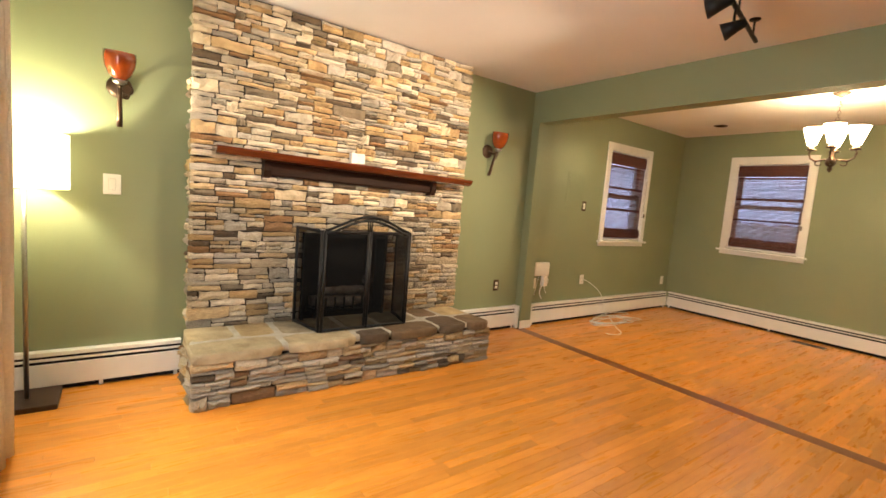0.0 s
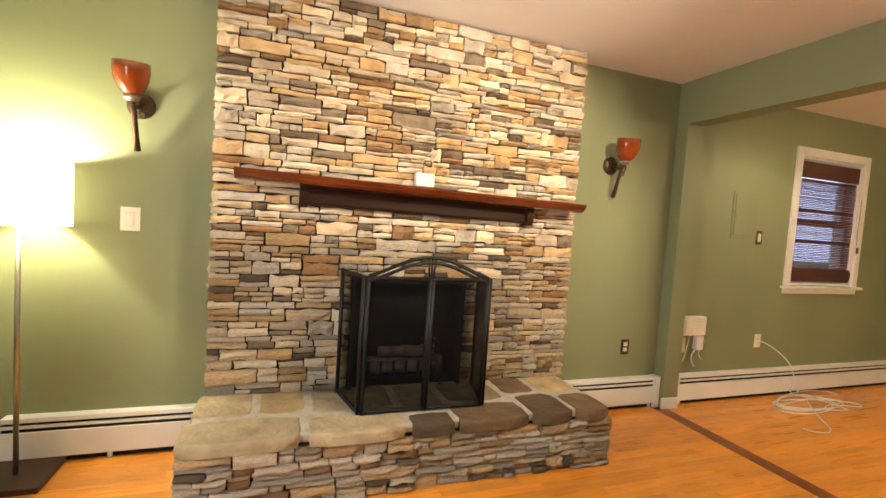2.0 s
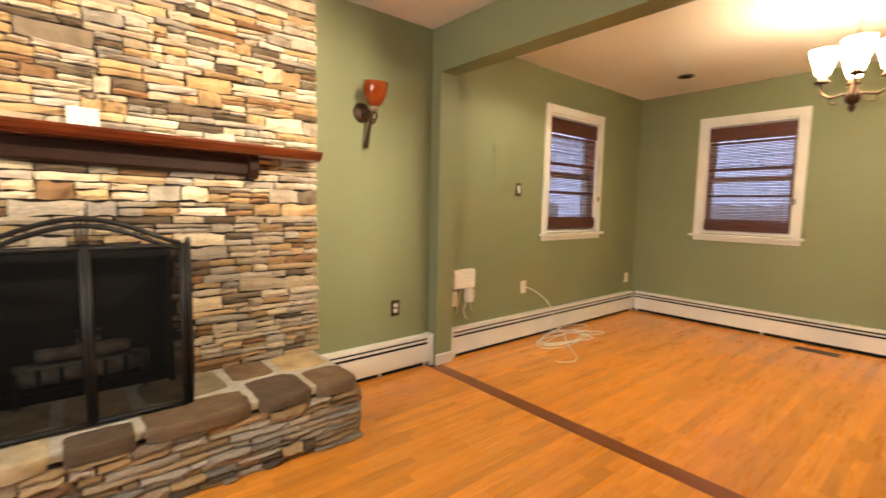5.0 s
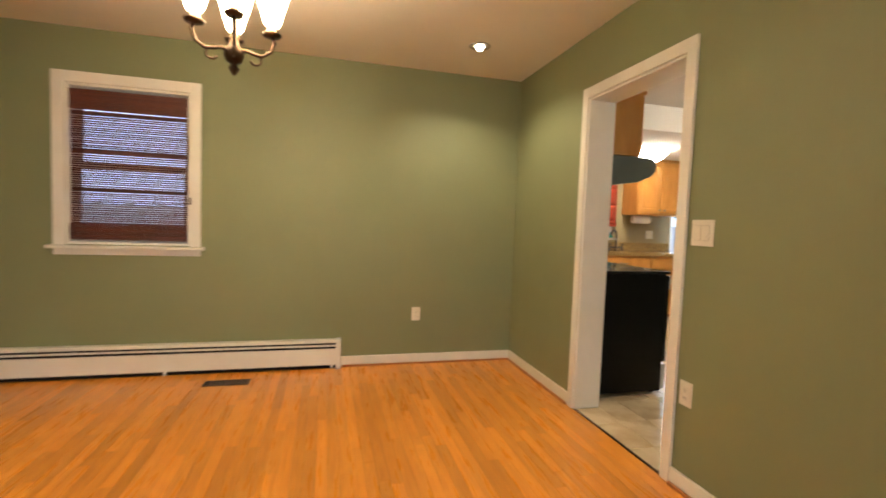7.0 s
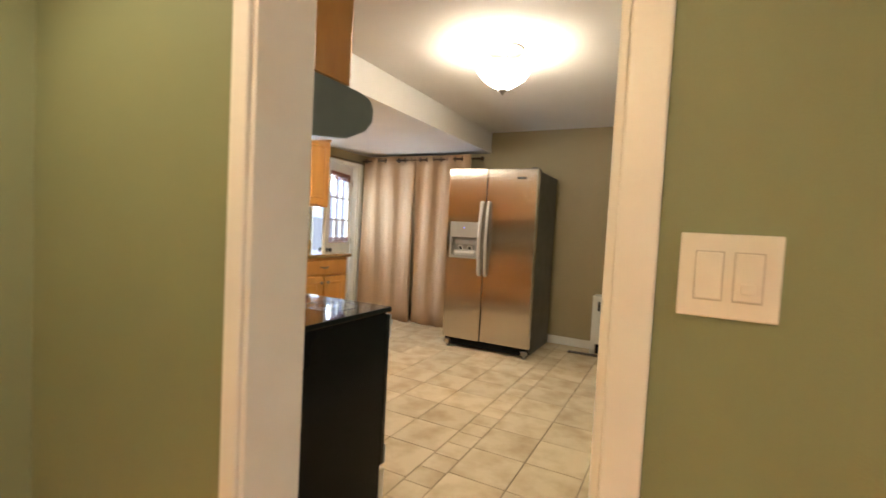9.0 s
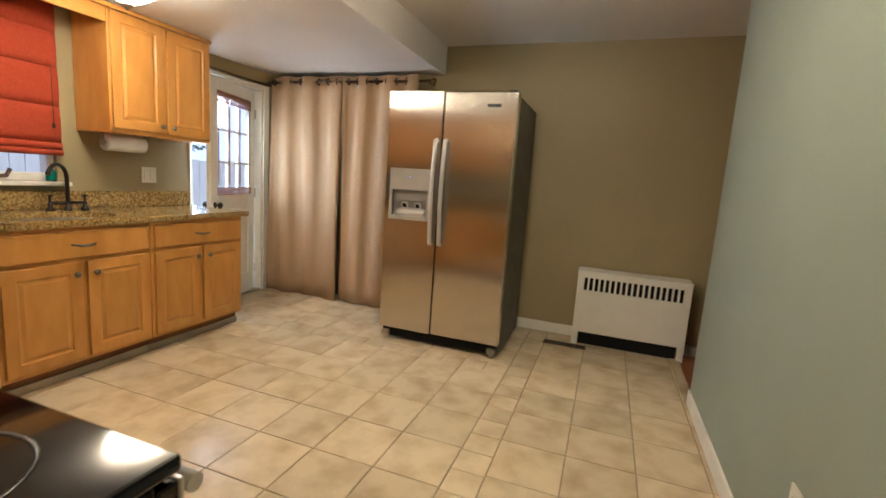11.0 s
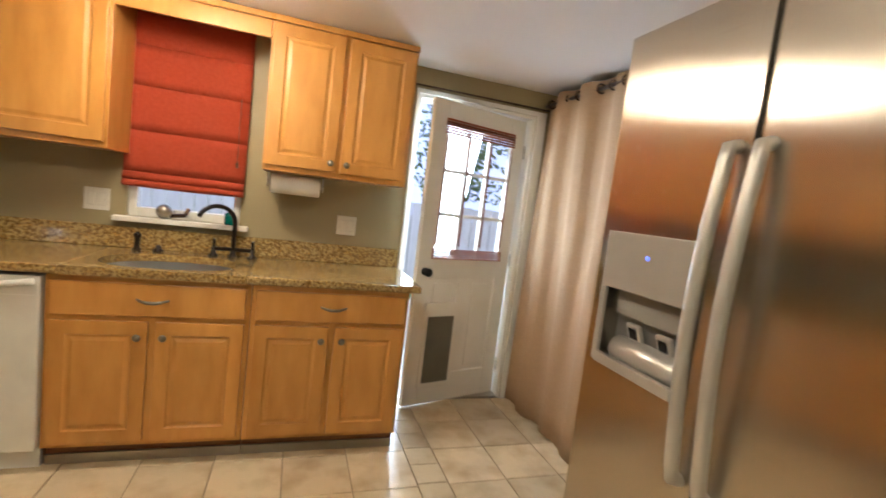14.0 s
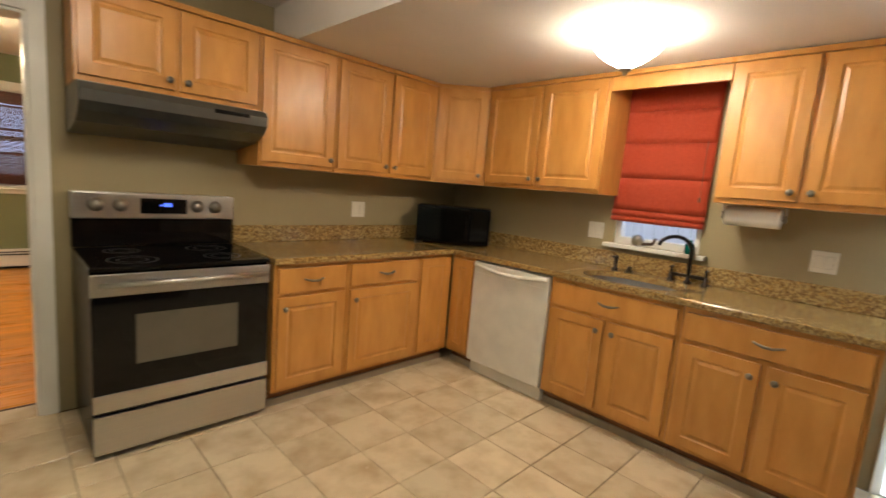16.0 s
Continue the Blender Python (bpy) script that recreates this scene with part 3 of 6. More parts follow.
for a, b, rad in (((1.52, 3.44, 0.455), (2.0, 3.43, 0.46), 0.042), ((1.55, 3.37, 0.45), (1.97, 3.39, 0.455), 0.036), ((1.60, 3.42, 0.53), (1.93, 3.38, 0.54), 0.032)):
    bm = bmesh.new()
    tube(bm, [Vector(a).lerp(Vector(b), k / 6) + Vector((0, 0, 0.006 * math.sin(3 * k))) for k in range(7)], [rad * (1 + 0.08 * math.sin(5 * k)) for k in range(7)], 10)
    part("log", bm, LOG, grate)

# near black colour standing in for the shade inside heater and radiator casings
CASE_SHADE = material("heater_inner_shade", (0.004, 0.004, 0.004), 0.95)

# ---- baseboard heaters and baseboards ----
def heater(name, a, b, out, cap0, cap1):
    """Hot-water baseboard heater from a to b along a wall; out is the way into the room."""
    a, b, out = Vector((*a, 0)), Vector((*b, 0)), Vector((*out, 0))
    along = (b - a).normalized()
    n = (b - a).length
    m = Matrix((( along.x, out.x, 0, a.x), (along.y, out.y, 0, a.y), (0, 0, 1, 0), (0, 0, 0, 1)))
    t = thing(name, "white enamelled hot water baseboard heater along the wall", "heater", (a + b) / 2, "baseboard heaters")

    def piece(nm, mat, *rows, label=""):
        bm = bmesh.new()
        for r in rows:
            box(bm, *r, m=m)
        part(nm, bm, mat, t, label)
    e0, e1 = 0.04 if cap0 else 0.0, 0.04 if cap1 else 0.0
    piece("back_plate", ENAMEL, (e0, n - e1, 0.002, 0.012, 0.02, 0.235))
    piece("top_cover", ENAMEL, (e0, n - e1, 0.012, 0.052, 0.222, 0.235), (e0, n - e1, 0.052, 0.060, 0.212, 0.235))
    piece("damper", ENAMEL, (e0, n - e1, 0.046, 0.060, 0.183, 0.195))
    piece("front_panel", ENAMEL, (e0, n - e1, 0.058, 0.068, 0.035, 0.166))
    # solid block for the fins, black and down to the floor as painted shade
    piece("fin_core", CASE_SHADE, (e0, n - e1, 0.013, 0.0445, 0.003, 0.2215), label="fin block coloured black for the shade inside")
    for c, k in ((cap0, 0.0), (cap1, n - 0.04)):
        if c:
            piece("end_cap", ENAMEL, (k, k + 0.04, 0.002, 0.074, 0.0, 0.24))
    for k in (e0 + 0.02, n / 2, n - e1 - 0.04):
        piece("foot", ENAMEL, (k, k + 0.02, 0.02, 0.055, 0.0, 0.05))
    return t


heater("baseboard_heater", (PX1 + 0.005, NY), (EX - 0.075, NY), (0, -1), True, False)
heater("baseboard_heater", (EX, NY - 0.075), (EX, 0.895), (-1, 0), False, True)
heater("baseboard_heater", (CH[1] + 0.02, NY), (PX0 - 0.005, NY), (0, -1), False, True)
heater("baseboard_heater", (WX + 0.075, NY), (CH[0] - 0.015, NY), (0, -1), False, False)
heater("baseboard_heater", (WX, 0.4), (WX, NY - 0.075), (1, 0), False, False)


def baseboard(name, rows):
    return struct(name, boxes(*rows, bevel=0.004), WHITE, "white painted wooden baseboard")


baseboard("baseboard_east", [(EX - 0.016, EX, SY + 0.016, 0.89, 0.0, 0.085)])
baseboard("baseboard_south", [(5.92, EX, SY, SY + 0.016, 0, 0.085), (PX1, 4.976, SY, SY + 0.016, 0, 0.085)])
baseboard("baseboard_pilaster", [(PX0 - 0.014, PX1, NY - 0.114, NY - 0.10, 0, 0.085)])
SHOE = material("shoe_moulding", (0.40, 0.16, 0.045), 0.4)
struct("trim_shoe", boxes((EX - 0.028, EX - 0.016, SY + 0.03, 0.88, 0, 0.016), (5.93, EX - 0.016, SY + 0.016, SY + 0.028, 0, 0.016), (PX1, 4.97, SY + 0.016, SY + 0.028, 0, 0.016)), SHOE, "oak shoe moulding")

# ---- windows with bamboo blinds ----
def window(name, centre, width, z0, z1, turn, wall):
    """Built facing -y at the origin and then turned; the casing lies on the wall's inner face."""
    m = Matrix.Translation((centre[0], centre[1], 0)) @ Matrix.Rotation(radians(turn), 4, "Z")
    t = tagged(new(name), "white double hung window with painted casing and sill", "window", kind="structure")
    ORIGIN[t.name] = Vector((0, 0, 0))
    t.matrix_basis = m
    h, c = width / 2, 0.075

    def piece(nm, mat, *rows, bevel=0.003, label=""):
        return part(nm, boxes(*rows, bevel=bevel), mat, t, label)
    piece("casing", WHITE, (-h - c, -h, -0.018, 0, z0 - 0.005, z1 + c), (h, h + c, -0.018, 0, z0 - 0.005, z1 + c), (-h, h, -0.018, 0, z1, z1 + c))
    piece("window_sill", WHITE, (-h - c - 0.03, h + c + 0.03, -0.055, 0.0, z0 - 0.03, z0 - 0.006), bevel=0.006)
    piece("apron", WHITE, (-h - c, h + c, -0.014, 0, z0 - 0.075, z0 - 0.03))
    piece("jamb", WHITE, (-h, -h + 0.018, 0.0, wall, z0, z1), (h - 0.018, h, 0.0, wall, z0, z1), (-h + 0.018, h - 0.018, 0, wall, z1 - 0.018, z1), (-h + 0.018, h - 0.018, 0, wall, z0, z0 + 0.018), bevel=0)
    zm = (z0 + z1) / 2
    for nm, a, b, d in (("lower_sash", z0 + 0.018, zm + 0.015, 0.06), ("upper_sash", zm - 0.015, z1 - 0.018, 0.10)):
        s = piece(nm, WHITE, (-h + 0.018, -h + 0.058, d, d + 0.032, a, b), (h - 0.058, h - 0.018, d, d + 0.032, a, b), (-h + 0.058, h - 0.058, d, d + 0.032, a, a + 0.045), (-h + 0.058, h - 0.058, d, d + 0.032, b - 0.04, b))
        g = part("pane", boxes((-h + 0.055, h - 0.055, d + 0.014, d + 0.018, a + 0.04, b - 0.035)), GLASS, s)
        g.visible_shadow = False
    return t, m


def bamboo_blind(m, width, z0, z1, label):
    """Woven bamboo roman shade: valance, slats on cords, gathered bottom."""
    t = thing("bamboo_blind", label, "blind", (0, 0, 0), "bamboo blinds")
    t.matrix_basis = m
    h = width / 2 - 0.022
    r = random.Random(int(abs(m.translation.x * 100)))
    for k in range(12):
        zz = z1 - 0.024 - k * 0.0118
        part("valance_slat", boxes((-h, h, 0.006, 0.012 + 0.002 * (k % 2), zz - 0.0058, zz + 0.0058)), BAMBOO, t)
    proto = None
    zz = z1 - 0.17
    k = 0
    while zz > z0 + 0.135:
        if proto is None:
            proto = part("slat", boxes((-h, h, 0.018, 0.0205, -0.0059, 0.0059)), BAMBOO, t)
            ob = proto
        else:
            ob = new("slat", proto.data)
            ob.parent = t
        fold = 0.5 + 0.5 * math.cos((z1 - 0.17 - zz) / 0.27 * 2 * math.pi)
        ob.matrix_basis = pose(r.uniform(-0.001, 0.001), 0.004 * fold, zz, 0, r.uniform(-0.12, 0.12))
        k += 1
        zz -= 0.0152 + r.uniform(-0.0012, 0.0012) - (0.0055 if fold > 0.97 else 0)
    for k in range(14):
        zz = z0 + 0.028 + k * 0.0082
        bulge = 0.016 * math.sin(math.pi * min(1, k / 13))
        part("hem_slat", boxes((-h, h, 0.002 - bulge * 0.6, 0.014 + bulge, zz - 0.0038, zz + 0.0038)), BAMBOO, t)
    bm = bmesh.new()
    for u in (-0.8, -0.27, 0.27, 0.8):
        tube(bm, ((u * h, 0.0165, z0 + 0.1), (u * h, 0.0165, z1 - 0.03)), 0.0012, 5)
    tube(bm, [(h + 0.012 + 0.004 * math.sin(k), -0.022, z1 - 0.3 - 0.06 * k) for k in range(8)], 0.002, 5)
    part("cord", bm, BAMBOO, t)
    bm = bmesh.new()
    box(bm, h + 0.02, h + 0.034, -0.034, -0.018, z0 + 0.30, z0 + 0.355, bevel=0.003)
    part("cord_cleat", bm, BRONZE, t, "small dark cord cleat")


m_w1 = window("window_1", ((W1[0] + W1[1]) / 2, NY), W1[1] - W1[0], W1[2], W1[3], 0, 0.18)[1]
bamboo_blind(m_w1, W1[1] - W1[0], W1[2] + 0.01, W1[3] - 0.02, "dark brown woven bamboo blind lowered in the dining window")
m_w2 = window("window_2", (EX, (W2[0] + W2[1]) / 2), W2[1] - W2[0], W2[2], W2[3], -90, 0.18)[1]
bamboo_blind(m_w2, W2[1] - W2[0], W2[2] + 0.01, W2[3] - 0.02, "dark brown woven bamboo blind lowered almost to the sill")

m_w4 = window("window_4", (WX, (WL[0] + WL[1]) / 2), WL[1] - WL[0], WL[2], WL[3], 90, 0.15)[1]
lamp("window_daylight", "AREA", look((WX + 0.03, 1.55, 1.5), (3, 1.9, 0.7)), 50, (1.0, 0.97, 0.93), size=1.0, size_y=1.1)

# ---- kitchen doorway trim ----
dx0, dx1, dz = DOOR[0], DOOR[1], DOOR[3]
struct("trim_doorway", boxes((dx0 - CASE, dx0, SY, SY + 0.018, 0, dz + CASE + 0.008), (dx1, dx1 + CASE, SY, SY + 0.018, 0, dz + CASE + 0.008), (dx0, dx1, SY, SY + 0.018, dz, dz + CASE + 0.008),
                             (dx0, dx0 + 0.016, KY - 0.002, SY + 0.006, 0, dz), (dx1 - 0.016, dx1, KY - 0.002, SY + 0.006, 0, dz), (dx0 + 0.016, dx1 - 0.016, KY - 0.002, SY + 0.006, dz - 0.016, dz),
                             (dx0 - 0.03, dx0, KY - 0.016, KY, 0, dz + 0.07), (dx1, dx1 + 0.07, KY - 0.016, KY, 0, dz + 0.07), (dx0, dx1, KY - 0.016, KY, dz, dz + 0.07), bevel=0.004), WHITE, "white painted doorway casing and jamb")
struct("threshold", boxes((dx0 + 0.016, dx1 - 0.016, SY - 0.012, SY + 0.0, -0.012, 0.0025)), BRONZE, "thin metal threshold strip")

# darker beige that paints the shadow line around each rocker
RIM_SHADE = material("rocker_rim_shade", (0.52, 0.48, 0.40), 0.7)

# ---- switches and outlets ----
def plate(name, centre, turn, w, h, kind, label, mat=PLASTIC, category="outlet"):
    m = Matrix.Translation(centre) @ Matrix.Rotation(radians(turn), 4, "Z")
    t = thing(name, label, category)
    t.matrix_basis = m
    bm = bmesh.new()
    box(bm, -w / 2, w / 2, -0.007, 0, -h / 2, h / 2, bevel=0.0025)
    part("cover_plate", bm, mat, t)
    if kind == "outlet":
        for zz in (-0.02, 0.02):
            bm = bmesh.new()
            box(bm, -0.017, 0.017, -0.009, -0.006, zz - 0.014, zz + 0.014, bevel=0.002)
            s = part("socket", bm, PLASTIC, t)
            part("slot", boxes((-0.008, -0.006, -0.0096, -0.0088, zz - 0.004, zz + 0.006), (0.006, 0.008, -0.0096, -0.0088, zz - 0.004, zz + 0.006), (-0.002, 0.002, -0.0096, -0.0088, zz - 0.011, zz - 0.007)), BLACKP, s)
    else:
        n = max(1, round(w / 0.06)) if w > 0.1 else 1
        for k in range(n):
            u = (k - (n - 1) / 2) * 0.047
            bm = bmesh.new()
            box(bm, u - 0.016, u + 0.016, -0.0105, -0.006, -0.033, 0.033, bevel=0.002)
            part("rocker", bm, PLASTIC, t)
            # thin plate behind the rocker, its rim a painted shadow line
            part("gap", boxes((u - 0.0178, u + 0.0178, -0.0074, -0.0064, -0.0348, 0.0348)), RIM_SHADE, t)
            if kind == "dimmer" and k == n - 1:
                bm = bmesh.new()
                box(bm, u - 0.008, u + 0.008, -0.014, -0.010, -0.022, -0.008, bevel=0.001)
                part("slider", bm, PLASTIC, t)
    return t


plate("dimmer_switch", (4.885, SY, 1.212), 180, 0.122, 0.118, "dimmer", "ivory two gang rocker and dimmer switch plate beside the doorway", category="switch")
plate("wall_outlet", (4.918, SY, 0.462), 180, 0.072, 0.115, "outlet", "ivory duplex outlet low on the sage wall")
plate("wall_outlet", (EX, 0.272, 0.43), -90, 0.072, 0.115, "outlet", "ivory duplex outlet on the dining wall")
plate("wall_outlet", (6.826, NY, 0.40), 0, 0.072, 0.115, "outlet", "ivory duplex outlet near the corner")
plate("wall_outlet", (4.94, NY, 0.478), 0, 0.072, 0.115, "outlet", "ivory cable outlet with a white lead")
plate("wall_outlet", (3.525, NY, 0.467), 0, 0.072, 0.115, "outlet", "dark bronze outlet plate beside the fireplace", BRONZE)
plate("light_switch", (0.301, NY, 1.229), 0, 0.088, 0.122, "switch", "white switch plate beside the fireplace", category="switch")
plate("light_switch", (4.825, NY, 1.365), 0, 0.07, 0.115, "switch", "dark bronze switch plate with ivory toggle", BRONZE, "switch")
plate("wall_outlet", (KW, -2.55, 0.40), 90, 0.072, 0.115, "outlet", "ivory outlet on the kitchen side wall")

# ---- painted-over breaker panel, phone box, loose cable ----
pan = thing("breaker_panel", "flush breaker panel door painted the same green as the wall", "panel", (4.64, NY, 1.36))
bm = bmesh.new()
box(bm, 4.49, 4.79, NY - 0.006, NY, 1.345, 1.735, bevel=0.003)
part("cover", bm, SAGE, pan)
bm = bmesh.new()
box(bm, 4.515, 4.765, NY - 0.011, NY - 0.005, 1.372, 1.71, bevel=0.002)
part("door", bm, SAGE, pan)
bm = bmesh.new()
box(bm, 4.525, 4.545, NY - 0.016, NY - 0.011, 1.52, 1.55, bevel=0.002)
part("latch", bm, SAGE, pan)
pb = thing("wall_phone_box", "white telephone junction box with adapter on the wall", "box", (4.2, NY, 0.6))
bm = bmesh.new()
box(bm, 4.035, 4.268, NY - 0.06, NY, 0.553, 0.702, bevel=0.008)
part("case", bm, PLASTIC, pb)
for k in range(3):
    part("vent", boxes((4.13, 4.24, NY - 0.0625, NY - 0.059, 0.59 + k * 0.03, 0.596 + k * 0.03)), ENAMEL, pb)
bm = bmesh.new()
box(bm, 4.045, 4.12, NY - 0.012, NY, 0.405, 0.525, bevel=0.003)
part("jack_plate", bm, PLASTIC, pb)
bm = bmesh.new()
box(bm, 4.20, 4.265, NY - 0.05, NY, 0.43, 0.545, bevel=0.006)
part("adapter", bm, PLASTIC, pb)
bm = bmesh.new()
tube(bm, [(4.20 - 0.03 * math.sin(k * 0.5), NY - 0.03, 0.43 - 0.020 * k) for k in range(8)], 0.005, 6)
tube(bm, [(4.15 - 0.008 * k, NY - 0.02, 0.55 - 0.032 * k) for k in range(7)] + [(4.085, NY - 0.03, 0.335)], 0.004, 6)
tube(bm, [(4.27 + 0.03 * math.sin(k * 0.9), NY - 0.03 - 0.01 * math.cos(k), 0.52 - 0.024 * k) for k in range(8)], 0.003, 6)
part("lead", bm, ENAMEL, pb)
cord = bmesh.new()
pts = [(4.94, NY - 0.012, 0.478), (4.97, NY - 0.05, 0.47), (5.06, NY - 0.10, 0.41), (5.15, NY - 0.15, 0.31), (5.20, NY - 0.17, 0.17), (5.18, 3.36, 0.05)]
wild = random.Random(5)
for k in range(5):
    # one long loose loop after another, each leaning its own way
    cx, cy, turn = 5.27 + wild.uniform(-0.10, 0.10), 3.27 + wild.uniform(-0.04, 0.04), wild.uniform(-0.25, 0.15)
    ra, rb, lean = wild.uniform(0.24, 0.42), wild.uniform(0.07, 0.15), wild.uniform(0.01, 0.05)
    for q in range(8):
        a = 2 * math.pi * q / 8 + turn
        u, v = ra * math.cos(a), rb * math.sin(a)
        pts.append((cx + u * math.cos(turn) - v * math.sin(turn), min(cy + u * math.sin(turn) + v * math.cos(turn), NY - 0.10), 0.006 + lean * max(0.0, math.sin(a + 0.6))))
pts += [(5.34, 3.34, 0.03), (5.14, 3.19, 0.02), (4.98, 3.02, 0.006), (4.86, 2.89, 0.006), (4.75, 2.85, 0.006), (4.66, 2.89, 0.006), (4.63, 2.95, 0.006)]
smooth = []
for i in range(len(pts) - 1):
    p0, p1, p2, p3 = (Vector(pts[max(0, min(len(pts) - 1, i + d))]) for d in (-1, 0, 1, 2))
    for s in (0, 0.33, 0.66):
        smooth.append(0.5 * (2 * p1 + (p2 - p0) * s + (2 * p0 - 5 * p1 + 4 * p2 - p3) * s * s + (3 * p1 - p0 - 3 * p2 + p3) * s ** 3))
tube(cord, smooth, 0.0044, 6)
single("loose_cable", cord, ENAMEL, "white coiled cable lying loose on the oak floor", "cable")

# ---- sconces ----
def sconce(x, label):
    t = thing("wall_sconce", label, "sconce", (x, NY, 1.8), "fireplace sconces")
    bm = bmesh.new()
    lathe(bm, ((0, 0.026), (0.035, 0.023), (0.060, 0.014), (0.066, 0.0), (0.066, -0.002)), m=Matrix.Translation((x, NY, 1.805)) @ Matrix.Rotation(radians(90), 4, "X"))
    part("back_plate", bm, BRONZE, t)
    bm = bmesh.new()
    tube(bm, [(x, NY - 0.01, 1.805), (x, NY - 0.06, 1.785), (x, NY - 0.11, 1.775), (x, NY - 0.145, 1.80)], 0.011, 8)
    tube(bm, [(x, NY - 0.13, 1.785), (x, NY - 0.11, 1.745), (x, NY - 0.09, 1.69), (x, NY - 0.07, 1.62), (x, NY - 0.05, 1.575)], [0.010, 0.012, 0.013, 0.015, 0.017], 8)
    tube(bm, arc((x + 0.035, NY - 0.085, 1.785), 0.028, -160, 150, 12), 0.006, 6)
    tube(bm, arc((x + 0.03, NY - 0.095, 1.745), 0.014, -160, 180, 10), 0.005, 6)
    part("arm", bm, BRONZE, t, "curled bronze arm with a long tail")
    m = Matrix.Translation((x, NY - 0.148, 1.795)) @ Matrix.Rotation(radians(7), 4, "X")
    bm = bmesh.new()
    lathe(bm, ((0.0, 0.0), (0.018, 0.002), (0.034, 0.014), (0.036, 0.028), (0.0, 0.034)), m=m)
    part("cup", bm, NICKEL, t)
    bm = bmesh.new()
    lathe(bm, ((0.026, 0.028), (0.052, 0.052), (0.072, 0.095), (0.079, 0.140), (0.078, 0.178), (0.074, 0.179), (0.074, 0.140), (0.066, 0.096), (0.046, 0.054), (0.0, 0.040)), m=m, steps=32)
    part("shade", bm, AMBER, t, "amber art glass shade")


sconce(0.335, "bronze wall sconce with unlit amber glass shade")
sconce(3.25, "bronze wall sconce with unlit amber glass shade")

# ---- floor lamp ----
LX, LY = -0.072, 3.35
fl = thing("floor_lamp", "lit floor lamp with white drum shade on a brown square base", "floor lamp", (LX, LY, 0))
bm = bmesh.new()
box(bm, LX - 0.14, LX + 0.14, LY - 0.14, LY + 0.14, 0, 0.03, bevel=0.004)
part("base", bm, CHOCOLATE, fl)
bm = bmesh.new()
tube(bm, ((LX, LY, 0.03), (LX, LY, 1.30)), 0.011, 10)
part("pole", bm, NICKEL, fl)
bm = bmesh.new()
lathe(bm, ((0.19, 1.185), (0.19, 1.475), (0.186, 1.475), (0.186, 1.185), (0.19, 1.185)), (LX, LY, 0), 40)
part("shade", bm, GLOWS, fl, "glowing white fabric drum shade")
bm = bmesh.new()
lathe(bm, ((0.0, 0), (0.02, 0.0), (0.03, 0.04), (0.022, 0.075), (0, 0.09)), (LX, LY, 1.28), 16)
part("bulb", bm, GLOW, fl, "lit bulb")
lamp("floor_lamp_bulb", "POINT", pose(LX, LY, 1.40), 56, (1.0, 0.90, 0.66), radius=0.03)

# ---- living room curtain ----
def drape(t, path, z0, z1, folds, amp, mat, name="panel", wob=3):
    """A gathered curtain along a straight path (two points), as a double-faced folded sheet."""
    bm = bmesh.new()
    a, b = Vector((*path[0], 0)), Vector((*path[1], 0))
    d = (b - a).normalized()
    side = Vector((-d.y, d.x, 0))
    r = random.Random(wob)
    n, rows = folds * 10, 14
    ph = [r.uniform(0.75, 1.25) for _ in range(folds + 1)]
    grid = []
    for j in range(rows + 1):
        z = z1 + (z0 - z1) * j / rows
        row = []
        for i in range(n + 1):
            u = i / n
            f = ph[int(u * folds)]
            wave = math.sin(2 * math.pi * u * folds + 0.35 * math.sin(3 * j / rows + wob))
            am = amp * f * (1.1 - 0.25 * j / rows) * math.tanh(2.2 * wave)
            am += 0.012 * math.sin(7 * u + 2.5 * j / rows + wob)
            p = a + d * ((b - a).length * u + 0.006 * math.sin(9 * u + 4 * j / rows)) + side * am
            row.append(bm.verts.new((p.x, p.y, z - (0.012 * abs(math.sin(5 * u)) if j == rows else 0))))
        grid.append(row)
    for j in range(rows):
        for i in range(n):
            bm.faces.new((grid[j][i], grid[j][i + 1], grid[j + 1][i + 1], grid[j + 1][i])).smooth = True
    ob = part(name, bm, mat, t)
    mod = ob.modifiers.new("thick", "SOLIDIFY")
    mod.thickness = 0.004
    return ob


cur = thing("window_curtain", "cream linen curtain hanging to the floor beside the lamp", "curtain", (-0.15, 2.6, 0))
drape(cur, ((-0.12, 2.15), (-0.10, 2.89)), 0.03, 2.30, 6, 0.055, LINEN)
bm = bmesh.new()
tube(bm, ((-0.12, 1.2, 2.31), (-0.11, 2.95, 2.31)), 0.012, 8)
for yy in (1.25, 2.93):
    tube(bm, ((-0.115, yy, 2.31), (WX + 0.002, yy, 2.31)), 0.007, 6)
part("rod", bm, BRONZE, cur, "dark curtain rod")

# ---- chandelier ----
CX, CY = 5.33, 1.425
ch = thing("chandelier", "bronze chandelier with four upturned lit frosted glass shades", "chandelier", (CX, CY, CEIL_Z))
bm = bmesh.new()
lathe(bm, ((0.0, 0), (0.065, 0.0), (0.06, -0.015), (0.03, -0.03), (0.012, -0.04), (0.0, -0.04)), (CX, CY, CEIL_Z))
part("canopy", bm, BRONZE, ch)
bm = bmesh.new()
for k in range(9):
    zz = CEIL_Z - 0.045 - k * 0.028
    tube(bm, arc((CX, CY, zz - 0.012), 0.014, 0, 360, 10, "y" if k % 2 else "x"), 0.0022, 5)
part("chain", bm, BRONZE, ch)
bm = bmesh.new()
